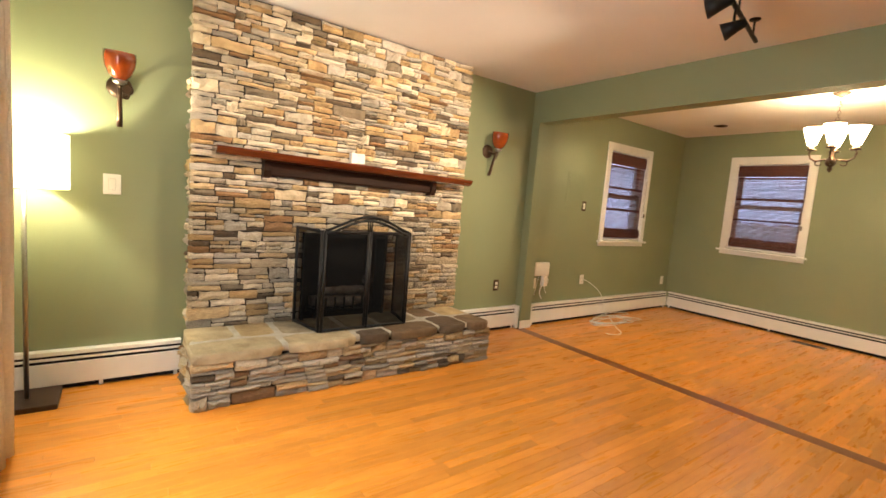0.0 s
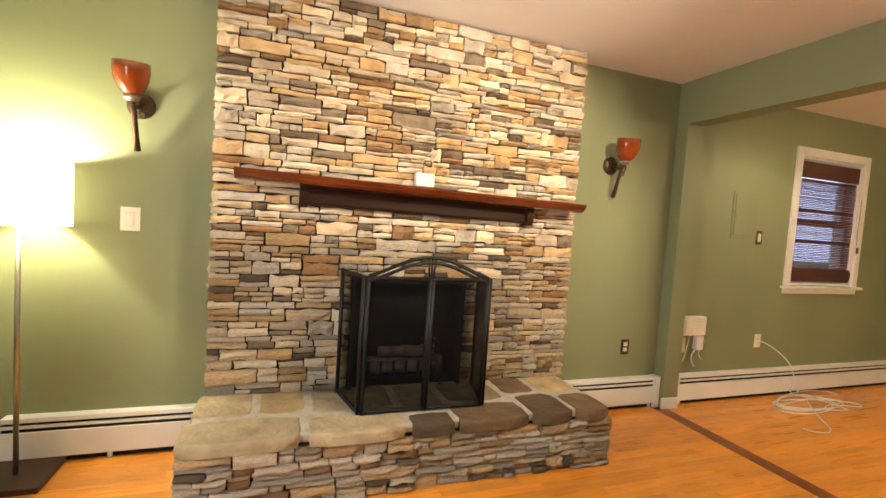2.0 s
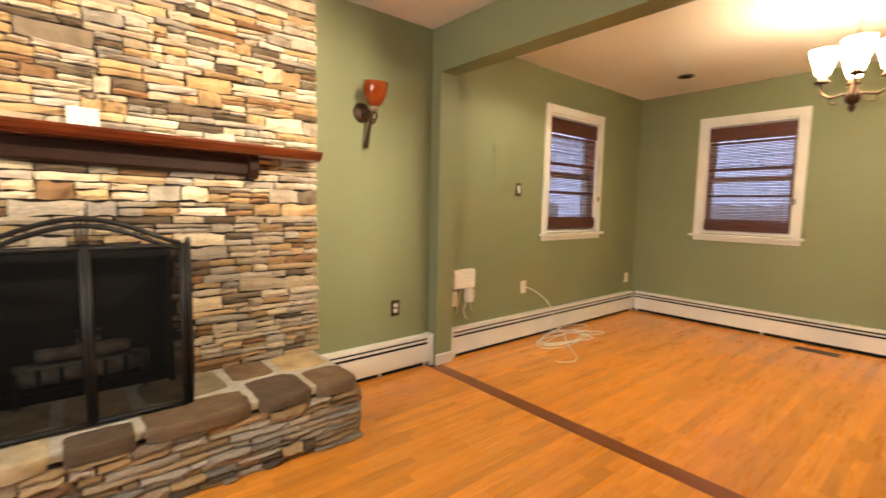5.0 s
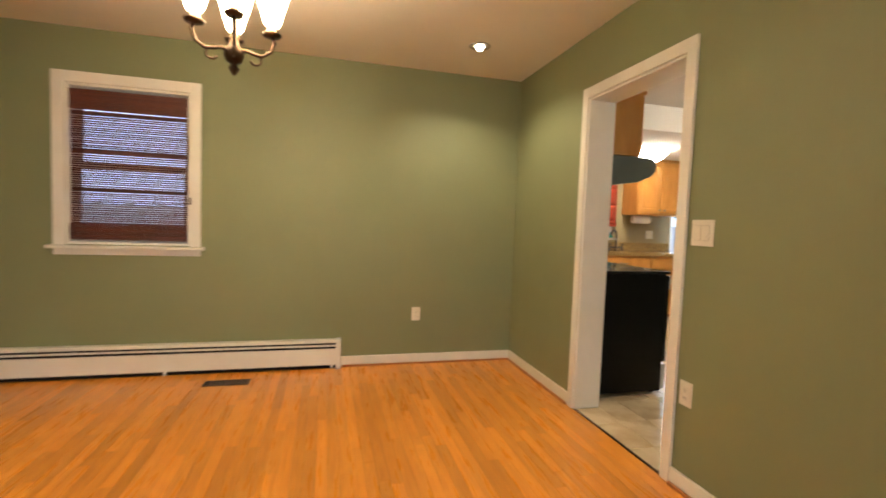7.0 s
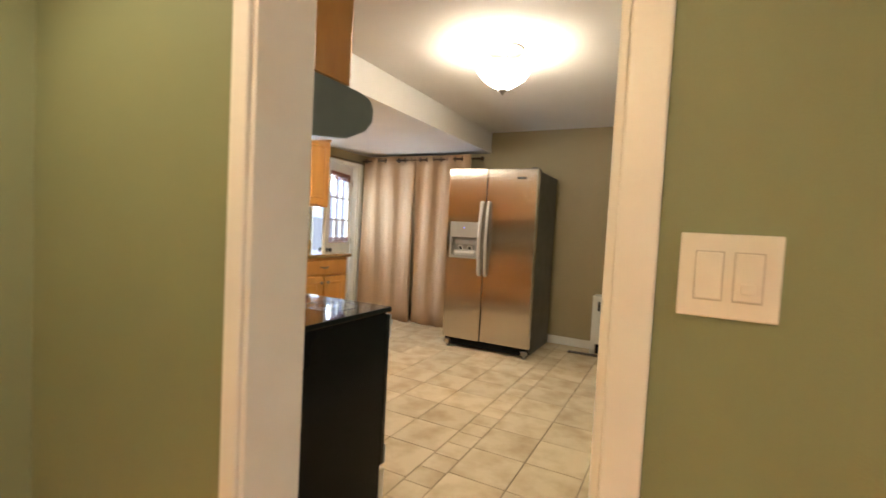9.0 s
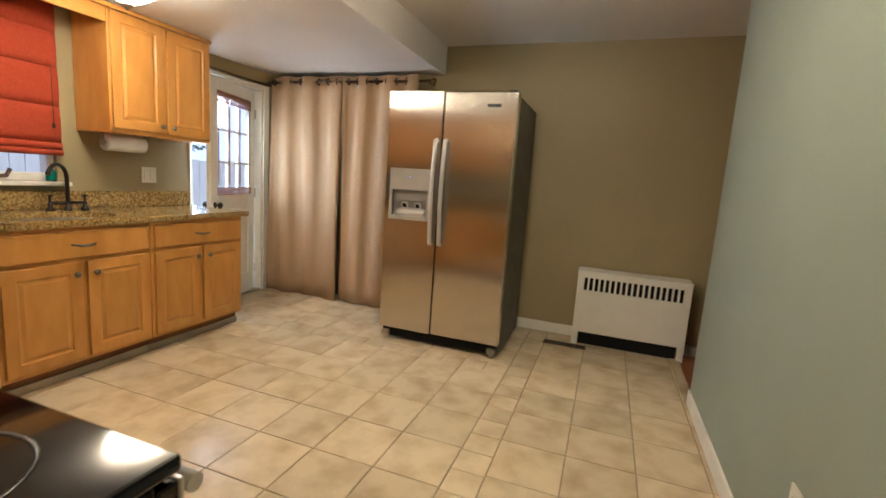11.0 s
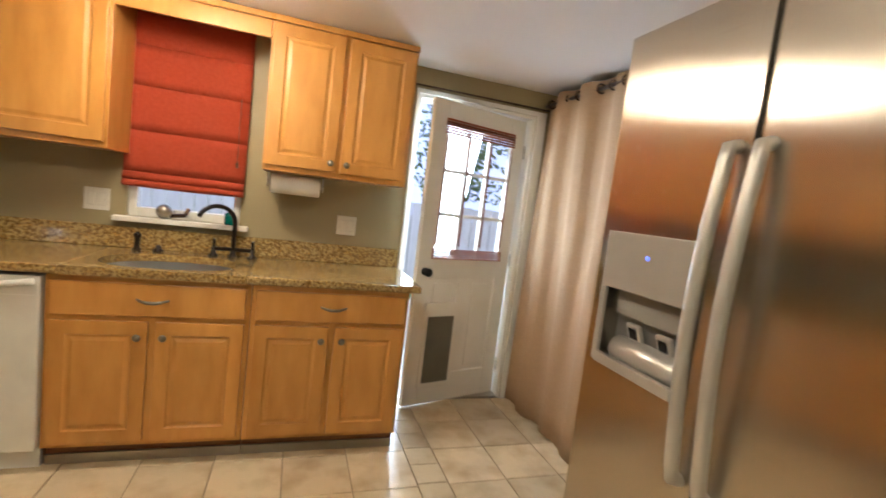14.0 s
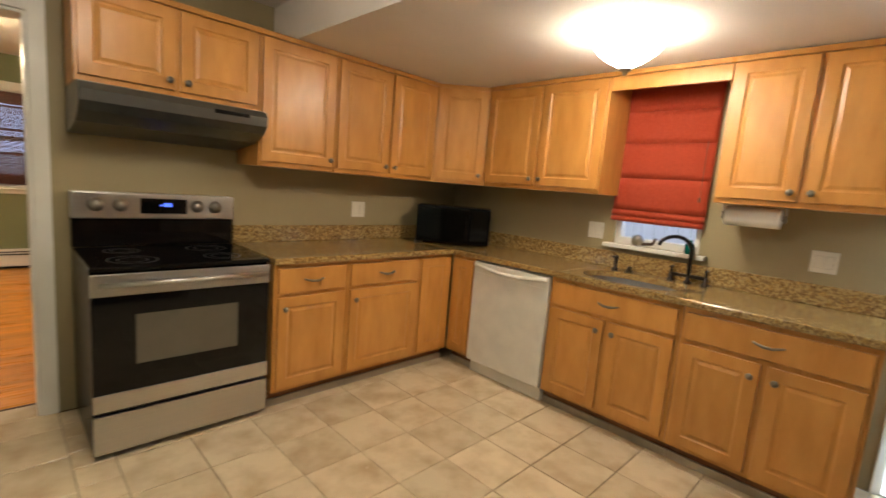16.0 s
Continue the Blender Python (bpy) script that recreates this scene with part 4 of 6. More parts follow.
lathe(bm, ((0.0, 0.42), (0.012, 0.41), (0.010, 0.30), (0.022, 0.27), (0.012, 0.22), (0.014, 0.15), (0.034, 0.11), (0.040, 0.085), (0.030, 0.06), (0.012, 0.05), (0.022, 0.03), (0.010, 0.012), (0.0, 0.0)), (CX, CY, 1.80), 20)
part("stem", bm, BRONZE, ch)
for k in range(4):
    a = radians(90 * k + 10)
    c, s = math.cos(a), math.sin(a)
    bm = bmesh.new()
    pts = []
    for rad, zz in ((0.015, 1.885), (0.045, 1.915), (0.075, 1.905), (0.11, 1.90), (0.145, 1.925), (0.158, 1.965), (0.148, 2.0)):
        pts.append((CX + c * rad, CY + s * rad, zz))
    tube(bm, pts, 0.0075, 8)
    scroll = [(CX + c * (0.085 + 0.022 * math.cos(q)), CY + s * (0.085 + 0.022 * math.cos(q)), 1.882 + 0.022 * math.sin(q)) for q in (radians(90 - 28 * j) for j in range(10))]
    tube(bm, scroll, 0.005, 6)
    part("arm", bm, BRONZE, ch)
    ex, ey = CX + c * 0.148, CY + s * 0.148
    bm = bmesh.new()
    lathe(bm, ((0.0, 0), (0.036, 0.002), (0.040, 0.012), (0.022, 0.02), (0.018, 0.045), (0.0, 0.045)), (ex, ey, 1.99), 16)
    part("candle_cup", bm, BRONZE, ch)
    bm = bmesh.new()
    lathe(bm, ((0.026, 0.0), (0.034, 0.012), (0.048, 0.06), (0.062, 0.11), (0.074, 0.15), (0.071, 0.151), (0.058, 0.11), (0.044, 0.06), (0.030, 0.014), (0.0, 0.006)), (ex, ey, 2.038), 20)
    part("shade", bm, GLOWC, ch, "lit frosted bell glass shade")

# ---- recessed lights, ceiling dot ----
def downlight(x, y, lit, label, watts=40):
    t = thing("recessed_light", label, "recessed light", (x, y, CEIL_Z), "recessed lights")
    bm = bmesh.new()
    lathe(bm, ((0.052, -0.001), (0.075, -0.001), (0.078, -0.004), (0.072, -0.008), (0.054, -0.006), (0.052, -0.001)), (x, y, CEIL_Z), 28)
    part("trim_ring", bm, NICKEL if lit else BRONZE, t)
    bm = bmesh.new()
    lathe(bm, ((0.0, -0.002), (0.052, -0.002), (0.052, -0.003), (0.0, -0.003)), (x, y, CEIL_Z), 28)
    part("baffle", bm, BLACKP if not lit else NICKEL, t)
    if lit:
        bm = bmesh.new()
        lathe(bm, ((0.0, -0.034), (0.016, -0.032), (0.026, -0.018), (0.036, -0.004), (0.0, -0.004)), (x, y, CEIL_Z), 18)
        part("bulb", bm, GLOWR, t, "lit reflector bulb")
        lamp("recessed_lamp", "SPOT", look((x, y, CEIL_Z - 0.045), (x, y, 0)), watts, SOFT_WARM, radius=0.03, cone=140, blend=0.6)


downlight(6.345, 0.0, True, "lit recessed ceiling light with bright trim ring")
downlight(4.635, 2.886, True, "lit recessed ceiling light near the beam", 28)
downlight(6.32, 2.80, False, "unlit recessed ceiling light with dark trim")

# ---- track light ----
tr = thing("track_light", "black ceiling track with adjustable spot heads aimed at the chimney", "track light", (2.9, 1.33, CEIL_Z))
bm = bmesh.new()
tube(bm, ((2.45, 1.20, 2.385), (3.42, 1.385, 2.385)), 0.012, 8)
part("rail", bm, BLACK, tr)
for u in (0.1, 0.5, 0.9):
    bm = bmesh.new()
    px, py = 2.45 + 0.97 * u, 1.20 + 0.185 * u
    tube(bm, ((px, py, 2.385), (px, py, CEIL_Z - 0.008)), 0.006, 6)
    lathe(bm, ((0.0, 0), (0.03, 0.0), (0.028, -0.008), (0, -0.01)), (px, py, CEIL_Z), 14)
    part("standoff", bm, BLACK, tr)
for u, aim, watts in ((0.12, (1.60, 3.36, 1.55), 60), (0.44, (2.30, 3.36, 1.45), 225)):
    px, py = 2.45 + 0.97 * u, 1.20 + 0.185 * u
    m = look((px, py, 2.285), aim)
    bm = bmesh.new()
    tube(bm, ((px, py, 2.385), (px, py, 2.30)), 0.007, 6)
    lathe(bm, ((0.0, 0.06), (0.022, 0.058), (0.026, 0.03), (0.030, 0.01), (0.046, -0.05), (0.043, -0.05), (0.024, 0.005), (0.0, 0.008)), m=m)
    part("spot_head", bm, BLACK, tr)
    bm = bmesh.new()
    lathe(bm, ((0.0, -0.026), (0.030, -0.026), (0.030, -0.030), (0.0, -0.032)), m=m)
    part("bulb", bm, GLOWR, tr, "lit reflector bulb")
    lamp("track_spot", "SPOT", m @ Matrix.Translation((0, 0, -0.052)), watts, SOFT_WARM, radius=0.03, cone=76, blend=0.7)

# ---- floor register ----
def register(x0, x1, y0, y1, label, mat=BRONZE):
    t = thing("floor_register", label, "floor vent", ((x0 + x1) / 2, (y0 + y1) / 2, 0))
    part("frame", boxes((x0, x1, y0, y0 + 0.012, 0, 0.005), (x0, x1, y1 - 0.012, y1, 0, 0.005), (x0, x0 + 0.012, y0 + 0.012, y1 - 0.012, 0, 0.005), (x1 - 0.012, x1, y0 + 0.012, y1 - 0.012, 0, 0.005)), mat, t)
    part("pan", boxes((x0 + 0.012, x1 - 0.012, y0 + 0.012, y1 - 0.012, 0, 0.0015)), BLACKP, t)
    long_x = x1 - x0 > y1 - y0
    n = int((max(x1 - x0, y1 - y0) - 0.03) / 0.016)
    for k in range(n):
        q = 0.018 + k * 0.016
        r = (x0 + q, x0 + q + 0.006, y0 + 0.012, y1 - 0.012, 0.0015, 0.0045) if long_x else (x0 + 0.012, x1 - 0.012, y0 + q, y0 + q + 0.006, 0.0015, 0.0045)
        part("slat", boxes(r), mat, t)


register(6.65, 6.76, 1.55, 1.86, "dark brown metal floor register before the heater")

# ---- kitchen cabinets ----
def raised_door(parent, m, w, h, name="door", knob=None, pull=False, flat=False):
    """A cabinet front in its own plane: x across, z up, face towards -y; corner at the origin."""
    bm = bmesh.new()
    box(bm, 0, w, -0.019, 0, 0, h, bevel=0.003)
    d = part(name, bm, MAPLE, parent)
    d.matrix_basis = m
    if not flat:
        f = 0.058
        bm = bmesh.new()
        # moulded recess and raised field, as a stepped frame inside the rails
        ring = [(f, -0.0195), (f + 0.006, -0.0135), (f + 0.014, -0.0125), (f + 0.030, -0.0185)]
        loops = []
        for inset, y in ring:
            loops.append([bm.verts.new((x, y, z)) for x, z in ((inset, inset), (w - inset, inset), (w - inset, h - inset), (inset, h - inset))])
        for a, b in zip(loops, loops[1:]):
            for k in range(4):
                bm.faces.new((a[k], a[(k + 1) % 4], b[(k + 1) % 4], b[k]))
        bm.faces.new(loops[-1])
        me = d.data
        bm2 = bmesh.new()
        bm2.from_mesh(me)
        front = [q for q in bm2.faces if abs(q.normal.y) > 0.99 and q.calc_center_median().y < -0.018]
        bmesh.ops.delete(bm2, geom=front, context="FACES")
        fr = [(0.003, -0.019), (f, -0.0195)]
        ls = []
        for inset, y in fr:
            ls.append([bm2.verts.new((x, y, z)) for x, z in ((inset, inset), (w - inset, inset), (w - inset, h - inset), (inset, h - inset))])
        for k in range(4):
            bm2.faces.new((ls[0][k], ls[0][(k + 1) % 4], ls[1][(k + 1) % 4], ls[1][k]))
        bmesh.ops.recalc_face_normals(bm2, faces=bm2.faces)
        bm2.to_mesh(me)
        bm2.free()
        pnl = part("panel", bm, MAPLE, d)
        pnl.matrix_basis = Matrix.Identity(4)
    if knob:
        bm = bmesh.new()
        lathe(bm, ((0.006, 0), (0.006, 0.012), (0.015, 0.018), (0.017, 0.024), (0.012, 0.030), (0, 0.032)), m=Matrix.Translation((knob[0], -0.019, knob[1])) @ Matrix.Rotation(radians(90), 4, "X"), steps=16)
        part("knob", bm, PEWTER, d, "round pewter knob")
    if pull:
        bm = bmesh.new()
        tube(bm, [(w / 2 - 0.062, -0.019, h / 2 + 0.004), (w / 2 - 0.050, -0.034, h / 2 + 0.002), (w / 2 - 0.02, -0.042, h / 2 - 0.005), (w / 2 + 0.02, -0.042, h / 2 - 0.005), (w / 2 + 0.050, -0.034, h / 2 + 0.002), (w / 2 + 0.062, -0.019, h / 2 + 0.004)],
             [0.005, 0.006, 0.008, 0.008, 0.006, 0.005], 8)
        part("handle", bm, PEWTER, d, "curved pewter pull")
    return d


def cabinet(name, m, w, depth, z0, z1, fronts, label, toe=0.0, group="", hollow=False):
    """A cabinet box, its left front corner at m's origin, face towards -y, with fronts (x, z, w, h, knob, pull, flat)."""
    t = thing(name, label, "cabinet", (0, 0, 0), group)
    t.matrix_basis = m
    bm = bmesh.new()
    if hollow:
        box(bm, 0.001, w - 0.001, 0.0, depth, z0 + toe, z1 - 0.25, bevel=0.002)
        box(bm, 0.001, w - 0.001, 0.0, 0.02, z1 - 0.25, z1)
    else:
        box(bm, 0.001, w - 0.001, 0.0, depth, z0 + toe, z1, bevel=0.002)
    part("body", bm, MAPLE, t)
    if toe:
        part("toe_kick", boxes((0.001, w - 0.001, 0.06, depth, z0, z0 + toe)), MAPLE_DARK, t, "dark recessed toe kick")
        part("toe_strip", boxes((0.001, w - 0.001, 0.045, 0.058, z0, z0 + 0.045)), NICKEL, t, "grey vinyl strip at the floor")
    for x, z, fw, fh, knob, pull, flat in fronts:
        raised_door(t, pose(x, -0.001, z), fw, fh, "drawer" if flat else "door", knob, pull, flat)
    return t


BH, FY, FX = 0.875, -1.415, 8.285     # base height, fronts of the two runs
TOE = 0.10


def base(m, w, doors, label, hollow=False):
    """Base cabinet: a drawer band on top and one or two doors."""
    g = 0.022
    fr = [(g, 0.705, w - 2 * g, 0.145, None, True, True)]
    n = len(doors)
    dw = (w - 2 * g - (n - 1) * 0.03) / n
    for k, side in enumerate(doors):
        x = g + k * (dw + 0.03)
        fr.append((x, TOE + 0.025, dw, 0.555, (0.035 if side == "l" else dw - 0.035, 0.49), False, False))
    return cabinet("base_cabinet", m, w, 0.60, 0, BH, fr, label, TOE, "base cabinets", hollow)


def south(x, y):
    return pose(x, y, 0)


# the run under the north wall faces south: its local x runs east
base(south(6.835, FY), 0.483, "l", "honey maple base cabinet with one drawer and door beside the range")
base(south(7.318, FY), 0.617, "l", "honey maple base cabinet with one wide drawer and door")
cabinet("corner_cabinet", south(7.935, FY), 0.348, 0.60, 0, BH, [(0.02, TOE + 0.025, 0.30, 0.725, None, False, False)], "honey maple corner base cabinet with a tall door", TOE, "base cabinets")
W = Matrix.Rotation(radians(-90), 4, "Z")


def east(y, x=FX):
    """The run under the east wall faces west: its local x runs south."""
    return Matrix.Translation((x, y, 0)) @ W


cabinet("corner_cabinet", east(FY - 0.021), 0.224, 0.60, 0, BH, [(0.012, TOE + 0.025, 0.20, 0.725, None, False, False)], "narrow honey maple corner base cabinet beside the dishwasher", TOE, "base cabinets")
base(east(-2.325), 0.80, "rl", "honey maple sink cabinet with false drawer front and two doors", True)
base(east(-3.126), 0.765, "rl", "honey maple end base cabinet with one drawer and two doors")

# dishwasher
dw = thing("dishwasher", "white built in dishwasher under the granite counter", "dishwasher", (0, 0, 0))
dw.matrix_basis = east(-1.665)
bm = bmesh.new()
box(bm, 0.004, 0.652, -0.022, 0.58, 0.10, 0.862, bevel=0.005)
part("door", bm, APPL, dw)
bm = bmesh.new()
pts = [(0.02 + 0.615 * k / 10, -0.030 - 0.012 * math.sin(math.pi * k / 10), 0.842 - 0.030 * math.sin(math.pi * k / 10)) for k in range(11)]
tube(bm, pts, 0.013, 8)
part("handle", bm, APPL, dw, "curved white handle lip")
part("kick_plate", boxes((0.006, 0.65, 0.03, 0.06, 0.0, 0.10)), APPL, dw)
part("recess_line", boxes((0.02, 0.636, -0.0235, -0.0215, 0.780, 0.784)), ENAMEL, dw)

# granite worktop with a sink cut into it
SKX, SKY, SA, SB = 8.52, -2.735, 0.215, 0.295       # sink centre and half sizes
wt = thing("granite_worktop", "speckled gold and brown granite worktop with low backsplash", "worktop", (8.5, -2, BH))
T0, T1 = BH + 0.002, 0.915
bm = bmesh.new()
box(bm, 6.825, FX - 0.03, FY - 0.035, KY - 0.002, T0, T1, bevel=0.006)
part("slab", bm, GRANITE, wt)
bm = bmesh.new()
x0, x1, y0, y1 = FX - 0.03, KE - 0.002, -3.945, KY - 0.002
ring = []
N = 32
for k in range(N):
    a = 2 * math.pi * k / N
    c, s = math.cos(a), math.sin(a)
    ring.append((SKX + SA * math.copysign(abs(c) ** 0.8, c), SKY + SB * math.copysign(abs(s) ** 0.8, s)))
ya, yb = SKY - 0.36, SKY + 0.36
outer = []
for k in range(N):
    a = 2 * math.pi * k / N
    c, s = math.cos(a), math.sin(a)
    q = 1 / max(abs(c), abs(s))
    outer.append((SKX + (c * q) * (x1 - SKX if c > 0 else SKX - x0), SKY + s * q * 0.36))
tv = [[bm.verts.new((*p, z)) for p in lst] for lst, z in ((outer, T1), (ring, T1), (ring, T0), (outer, T0))]
for a, b in zip(tv, tv[1:] + tv[:1]):
    for k in range(N):
        bm.faces.new((a[k], a[(k + 1) % N], b[(k + 1) % N], b[k]))
part("slab", bm, GRANITE, wt)
part("slab", boxes((x0, x1, y0, ya, T0, T1), bevel=0.006), GRANITE, wt)
part("slab", boxes((x0, x1, yb, y1, T0, T1), bevel=0.006), GRANITE, wt)
part("backsplash", boxes((6.825, KE - 0.025, KY - 0.025, KY - 0.002, T1, T1 + 0.115), bevel=0.003), GRANITE, wt)
part("backsplash", boxes((KE - 0.024, KE - 0.002, -3.945, KY - 0.026, T1, T1 + 0.115), bevel=0.003), GRANITE, wt)
sink = bmesh.new()
lo = None
for sc, z in ((1.0, T0 - 0.001), (0.97, T0 - 0.10), (0.90, T0 - 0.16), (0.5, T0 - 0.175), (0.05, T0 - 0.18)):
    cur_r = [sink.verts.new((SKX + (p[0] - SKX) * sc, SKY + (p[1] - SKY) * sc, z)) for p in ring]
    if lo:
        for k in range(N):
            sink.faces.new((lo[k], lo[(k + 1) % N], cur_r[(k + 1) % N], cur_r[k])).smooth = True
    lo = cur_r
sink_t = thing("kitchen_sink", "undermounted oval stainless steel sink", "sink", (SKX, SKY, T0))
part("bowl", sink, BASIN, sink_t)
bm = bmesh.new()
lathe(bm, ((0.0, 0.004), (0.035, 0.004), (0.04, 0.0), (0.0, 0.0)), (SKX, SKY, T0 - 0.178), 18)
part("drain", bm, NICKEL, sink_t)

# faucet, soap pump, jars on the sill
FAX, FAY = 8.80, -2.97
fa = thing("bridge_faucet", "oil rubbed bronze bridge faucet with tall arched spout", "faucet", (FAX, FAY, T1))
bm = bmesh.new()
for dy in (-0.10, 0.0, 0.10):
    lathe(bm, ((0.0, 0), (0.026, 0.0), (0.024, 0.008), (0.013, 0.02), (0.012, 0.05), (0.0, 0.055)), (FAX, FAY + dy, T1), 16)
tube(bm, ((FAX, FAY - 0.10, T1 + 0.045), (FAX, FAY + 0.10, T1 + 0.045)), 0.011, 10)
part("bridge", bm, FAUCET, fa)
bm = bmesh.new()
d = Vector((-0.55, 0.83, 0)).normalized()
pts = [Vector((FAX, FAY, T1 + 0.03)), Vector((FAX, FAY, T1 + 0.20))]
for k in range(1, 11):
    a = radians(180 - 16.5 * k)
    pts.append(Vector((FAX, FAY, T1 + 0.20)) + d * (0.10 + 0.10 * math.cos(a)) + Vector((0, 0, 0.085 * math.sin(a))))
tube(bm, pts, 0.0125, 10)
part("spout", bm, FAUCET, fa)
for dy in (-0.10, 0.10):
    bm = bmesh.new()
    tube(bm, ((FAX, FAY + dy, T1 + 0.05), (FAX, FAY + dy, T1 + 0.095)), 0.008, 8)
    tube(bm, ((FAX - 0.028, FAY + dy, T1 + 0.092), (FAX + 0.028, FAY + dy, T1 + 0.092)), 0.006, 8)
    part("handle", bm, FAUCET, fa)
sp = thing("soap_dispenser", "oil rubbed bronze soap pump beside the sink", "soap pump", (8.80, -2.50, T1))
bm = bmesh.new()
lathe(bm, ((0, 0), (0.022, 0), (0.02, 0.01), (0.013, 0.02), (0.013, 0.07), (0.018, 0.085), (0.008, 0.10), (0, 0.105)), (8.80, -2.50, T1), 16)
tube(bm, ((8.80, -2.50, T1 + 0.092), (8.745, -2.50, T1 + 0.092)), 0.006, 8)
part("pump", bm, FAUCET, sp)
bm = bmesh.new()
lathe(bm, ((0, 0), (0.024, 0), (0.024, 0.012), (0.012, 0.02), (0.014, 0.034), (0, 0.04)), (8.80, -2.60, T1), 16)
single("sink_button", bm, FAUCET, "dark bronze air switch button beside the sink", "button")

# ---- upper cabinets ----
UB, UT, UD = 1.425, LOW_Z - 0.006, 0.33
UY, UX = -1.115, 8.575


def upper(m, w, z0, doors, label, depth=UD):
    g = 0.014
    n = len(doors)
    dwid = (w - 2 * g - (n - 1) * 0.024) / n
    fr = []
    for k, side in enumerate(doors):
        fr.append((g + k * (dwid + 0.024), z0 + 0.03, dwid, UT - z0 - 0.065, (0.03 if side == "l" else dwid - 0.03, 0.045), False, False))
    return cabinet("wall_cabinet", m, w, depth - 0.003, z0, UT, fr, label, 0.0, "wall cabinets")


upper(south(6.0, UY), 0.845, 1.737, "rl", "short honey maple wall cabinet with two doors above the range hood")
upper(south(6.848, UY), 0.512, UB, "r", "honey maple wall cabinet with one door")
upper(south(7.362, UY), 0.905, UB, "rl", "honey maple wall cabinet with two doors")
upper(east(-1.42, UX), 1.0, UB, "rl", "honey maple wall cabinet with two doors beside the window")
upper(east(-3.10, UX), 0.765, UB, "rl", "honey maple wall cabinet with two doors above the paper roll")
# diagonal corner cabinet
cc = thing("corner_wall_cabinet", "diagonal honey maple corner wall cabinet with one door", "cabinet", (0, 0, 0), "wall cabinets")
bm = bmesh.new()
foot = [(8.270, UY), (8.270, KY - 0.003), (KE - 0.003, KY - 0.003), (KE - 0.003, -1.418), (UX, -1.418)]
lo = [bm.verts.new((*p, UB)) for p in foot]
hi = [bm.verts.new((*p, UT)) for p in foot]
bm.faces.new(lo)
bm.faces.new(hi)
for k in range(5):
    bm.faces.new((lo[k], lo[(k + 1) % 5], hi[(k + 1) % 5], hi[k]))
part("body", bm, MAPLE, cc)
diag = Vector((UX - 8.270, -1.418 - UY, 0))
ang = math.degrees(math.atan2(diag.y, diag.x))
raised_door(cc, pose(8.270, UY, 0, 0, 0, ang) @ pose(0.02, -0.001, UB + 0.03), diag.length - 0.04, UT - UB - 0.065, "door", (diag.length - 0.075, 0.045))
val = bmesh.new()
box(val, UX, UX + 0.02, -3.098, -2.422, 2.085, UT, bevel=0.002)
single("window_valance_board", val, MAPLE, "honey maple valance board bridging the wall cabinets over the window", "valance")
crown = struct("trim_cabinet_top", boxes((6.0, 8.27, UY - 0.026, UY - 0.004, UT - 0.03, UT), (UX - 0.026, UX - 0.004, -3.865, -1.43, UT - 0.03, UT), bevel=0.004), MAPLE, "thin maple moulding along the cabinet tops")

# ---- range and hood ----
RX0, RX1, RFY, RBY = 6.0, 6.80, -1.43, KY - 0.012
rg = thing("electric_range", "freestanding stainless steel and black glass electric range", "range", ((RX0 + RX1) / 2, -1.1, 0))
bm = bmesh.new()
box(bm, RX0 + 0.004, RX1 - 0.004, RFY + 0.02, RBY, 0.02, 0.895, bevel=0.004)
part("body", bm, BLACKP, rg, "black enamelled sides")
bm = bmesh.new()
box(bm, RX0, RX1, RFY - 0.012, RBY - 0.05, 0.896, 0.918, bevel=0.005)
ck = part("cooktop", bm, BLACKGLASS, rg, "glossy black glass cooktop")
RINGM = material("burner_ring", (0.028, 0.028, 0.027), 0.3)
for bx, by, br in ((6.19, -1.28, 0.10), (6.60, -1.28, 0.085), (6.19, -1.01, 0.075), (6.60, -1.01, 0.10)):
    bm = bmesh.new()
    lathe(bm, ((br, 0.0), (br + 0.006, 0.0), (br + 0.006, 0.0008), (br, 0.0008), (br, 0.0)), (bx, by, 0.9182), 32)
    lathe(bm, ((br * 0.6, 0.0), (br * 0.6 + 0.004, 0.0), (br * 0.6 + 0.004, 0.0008), (br * 0.6, 0.0008), (br * 0.6, 0)), (bx, by, 0.9182), 32)
    part("burner_ring", bm, RINGM, ck)
bm = bmesh.new()
box(bm, RX0, RX1, RBY - 0.06, RBY, 0.92, 1.075, bevel=0.003)
part("back_guard", bm, BLACKGLASS, rg)
bm = bmesh.new()
box(bm, RX0, RX1, RBY - 0.085, RBY, 1.075, 1.215, bevel=0.006)
bg = part("control_panel", bm, RANGE_STEEL, rg, "stainless control panel")
for kx in (0.10, 0.21, 0.59, 0.69):
    bm = bmesh.new()
    lathe(bm, ((0.0, 0.034), (0.026, 0.032), (0.029, 0.010), (0.036, 0.004), (0.037, 0.0)), m=Matrix.Translation((RX0 + kx, RBY - 0.085, 1.15)) @ Matrix.Rotation(radians(90), 4, "X"))
    part("knob", bm, NICKEL, bg, "round silver knob")
part("display", boxes((RX0 + 0.30, RX0 + 0.53, RBY - 0.0875, RBY - 0.084, 1.105, 1.19)), BLACKGLASS, bg)
part("clock", boxes((RX0 + 0.395, RX0 + 0.412, RBY - 0.0895, RBY - 0.0872, 1.150, 1.156), (RX0 + 0.416, RX0 + 0.432, RBY - 0.0895, RBY - 0.0872, 1.146, 1.166), (RX0 + 0.437, RX0 + 0.453, RBY - 0.0895, RBY - 0.0872, 1.146, 1.166)), BLUE, bg, "blue lit clock digits")
bm = bmesh.new()
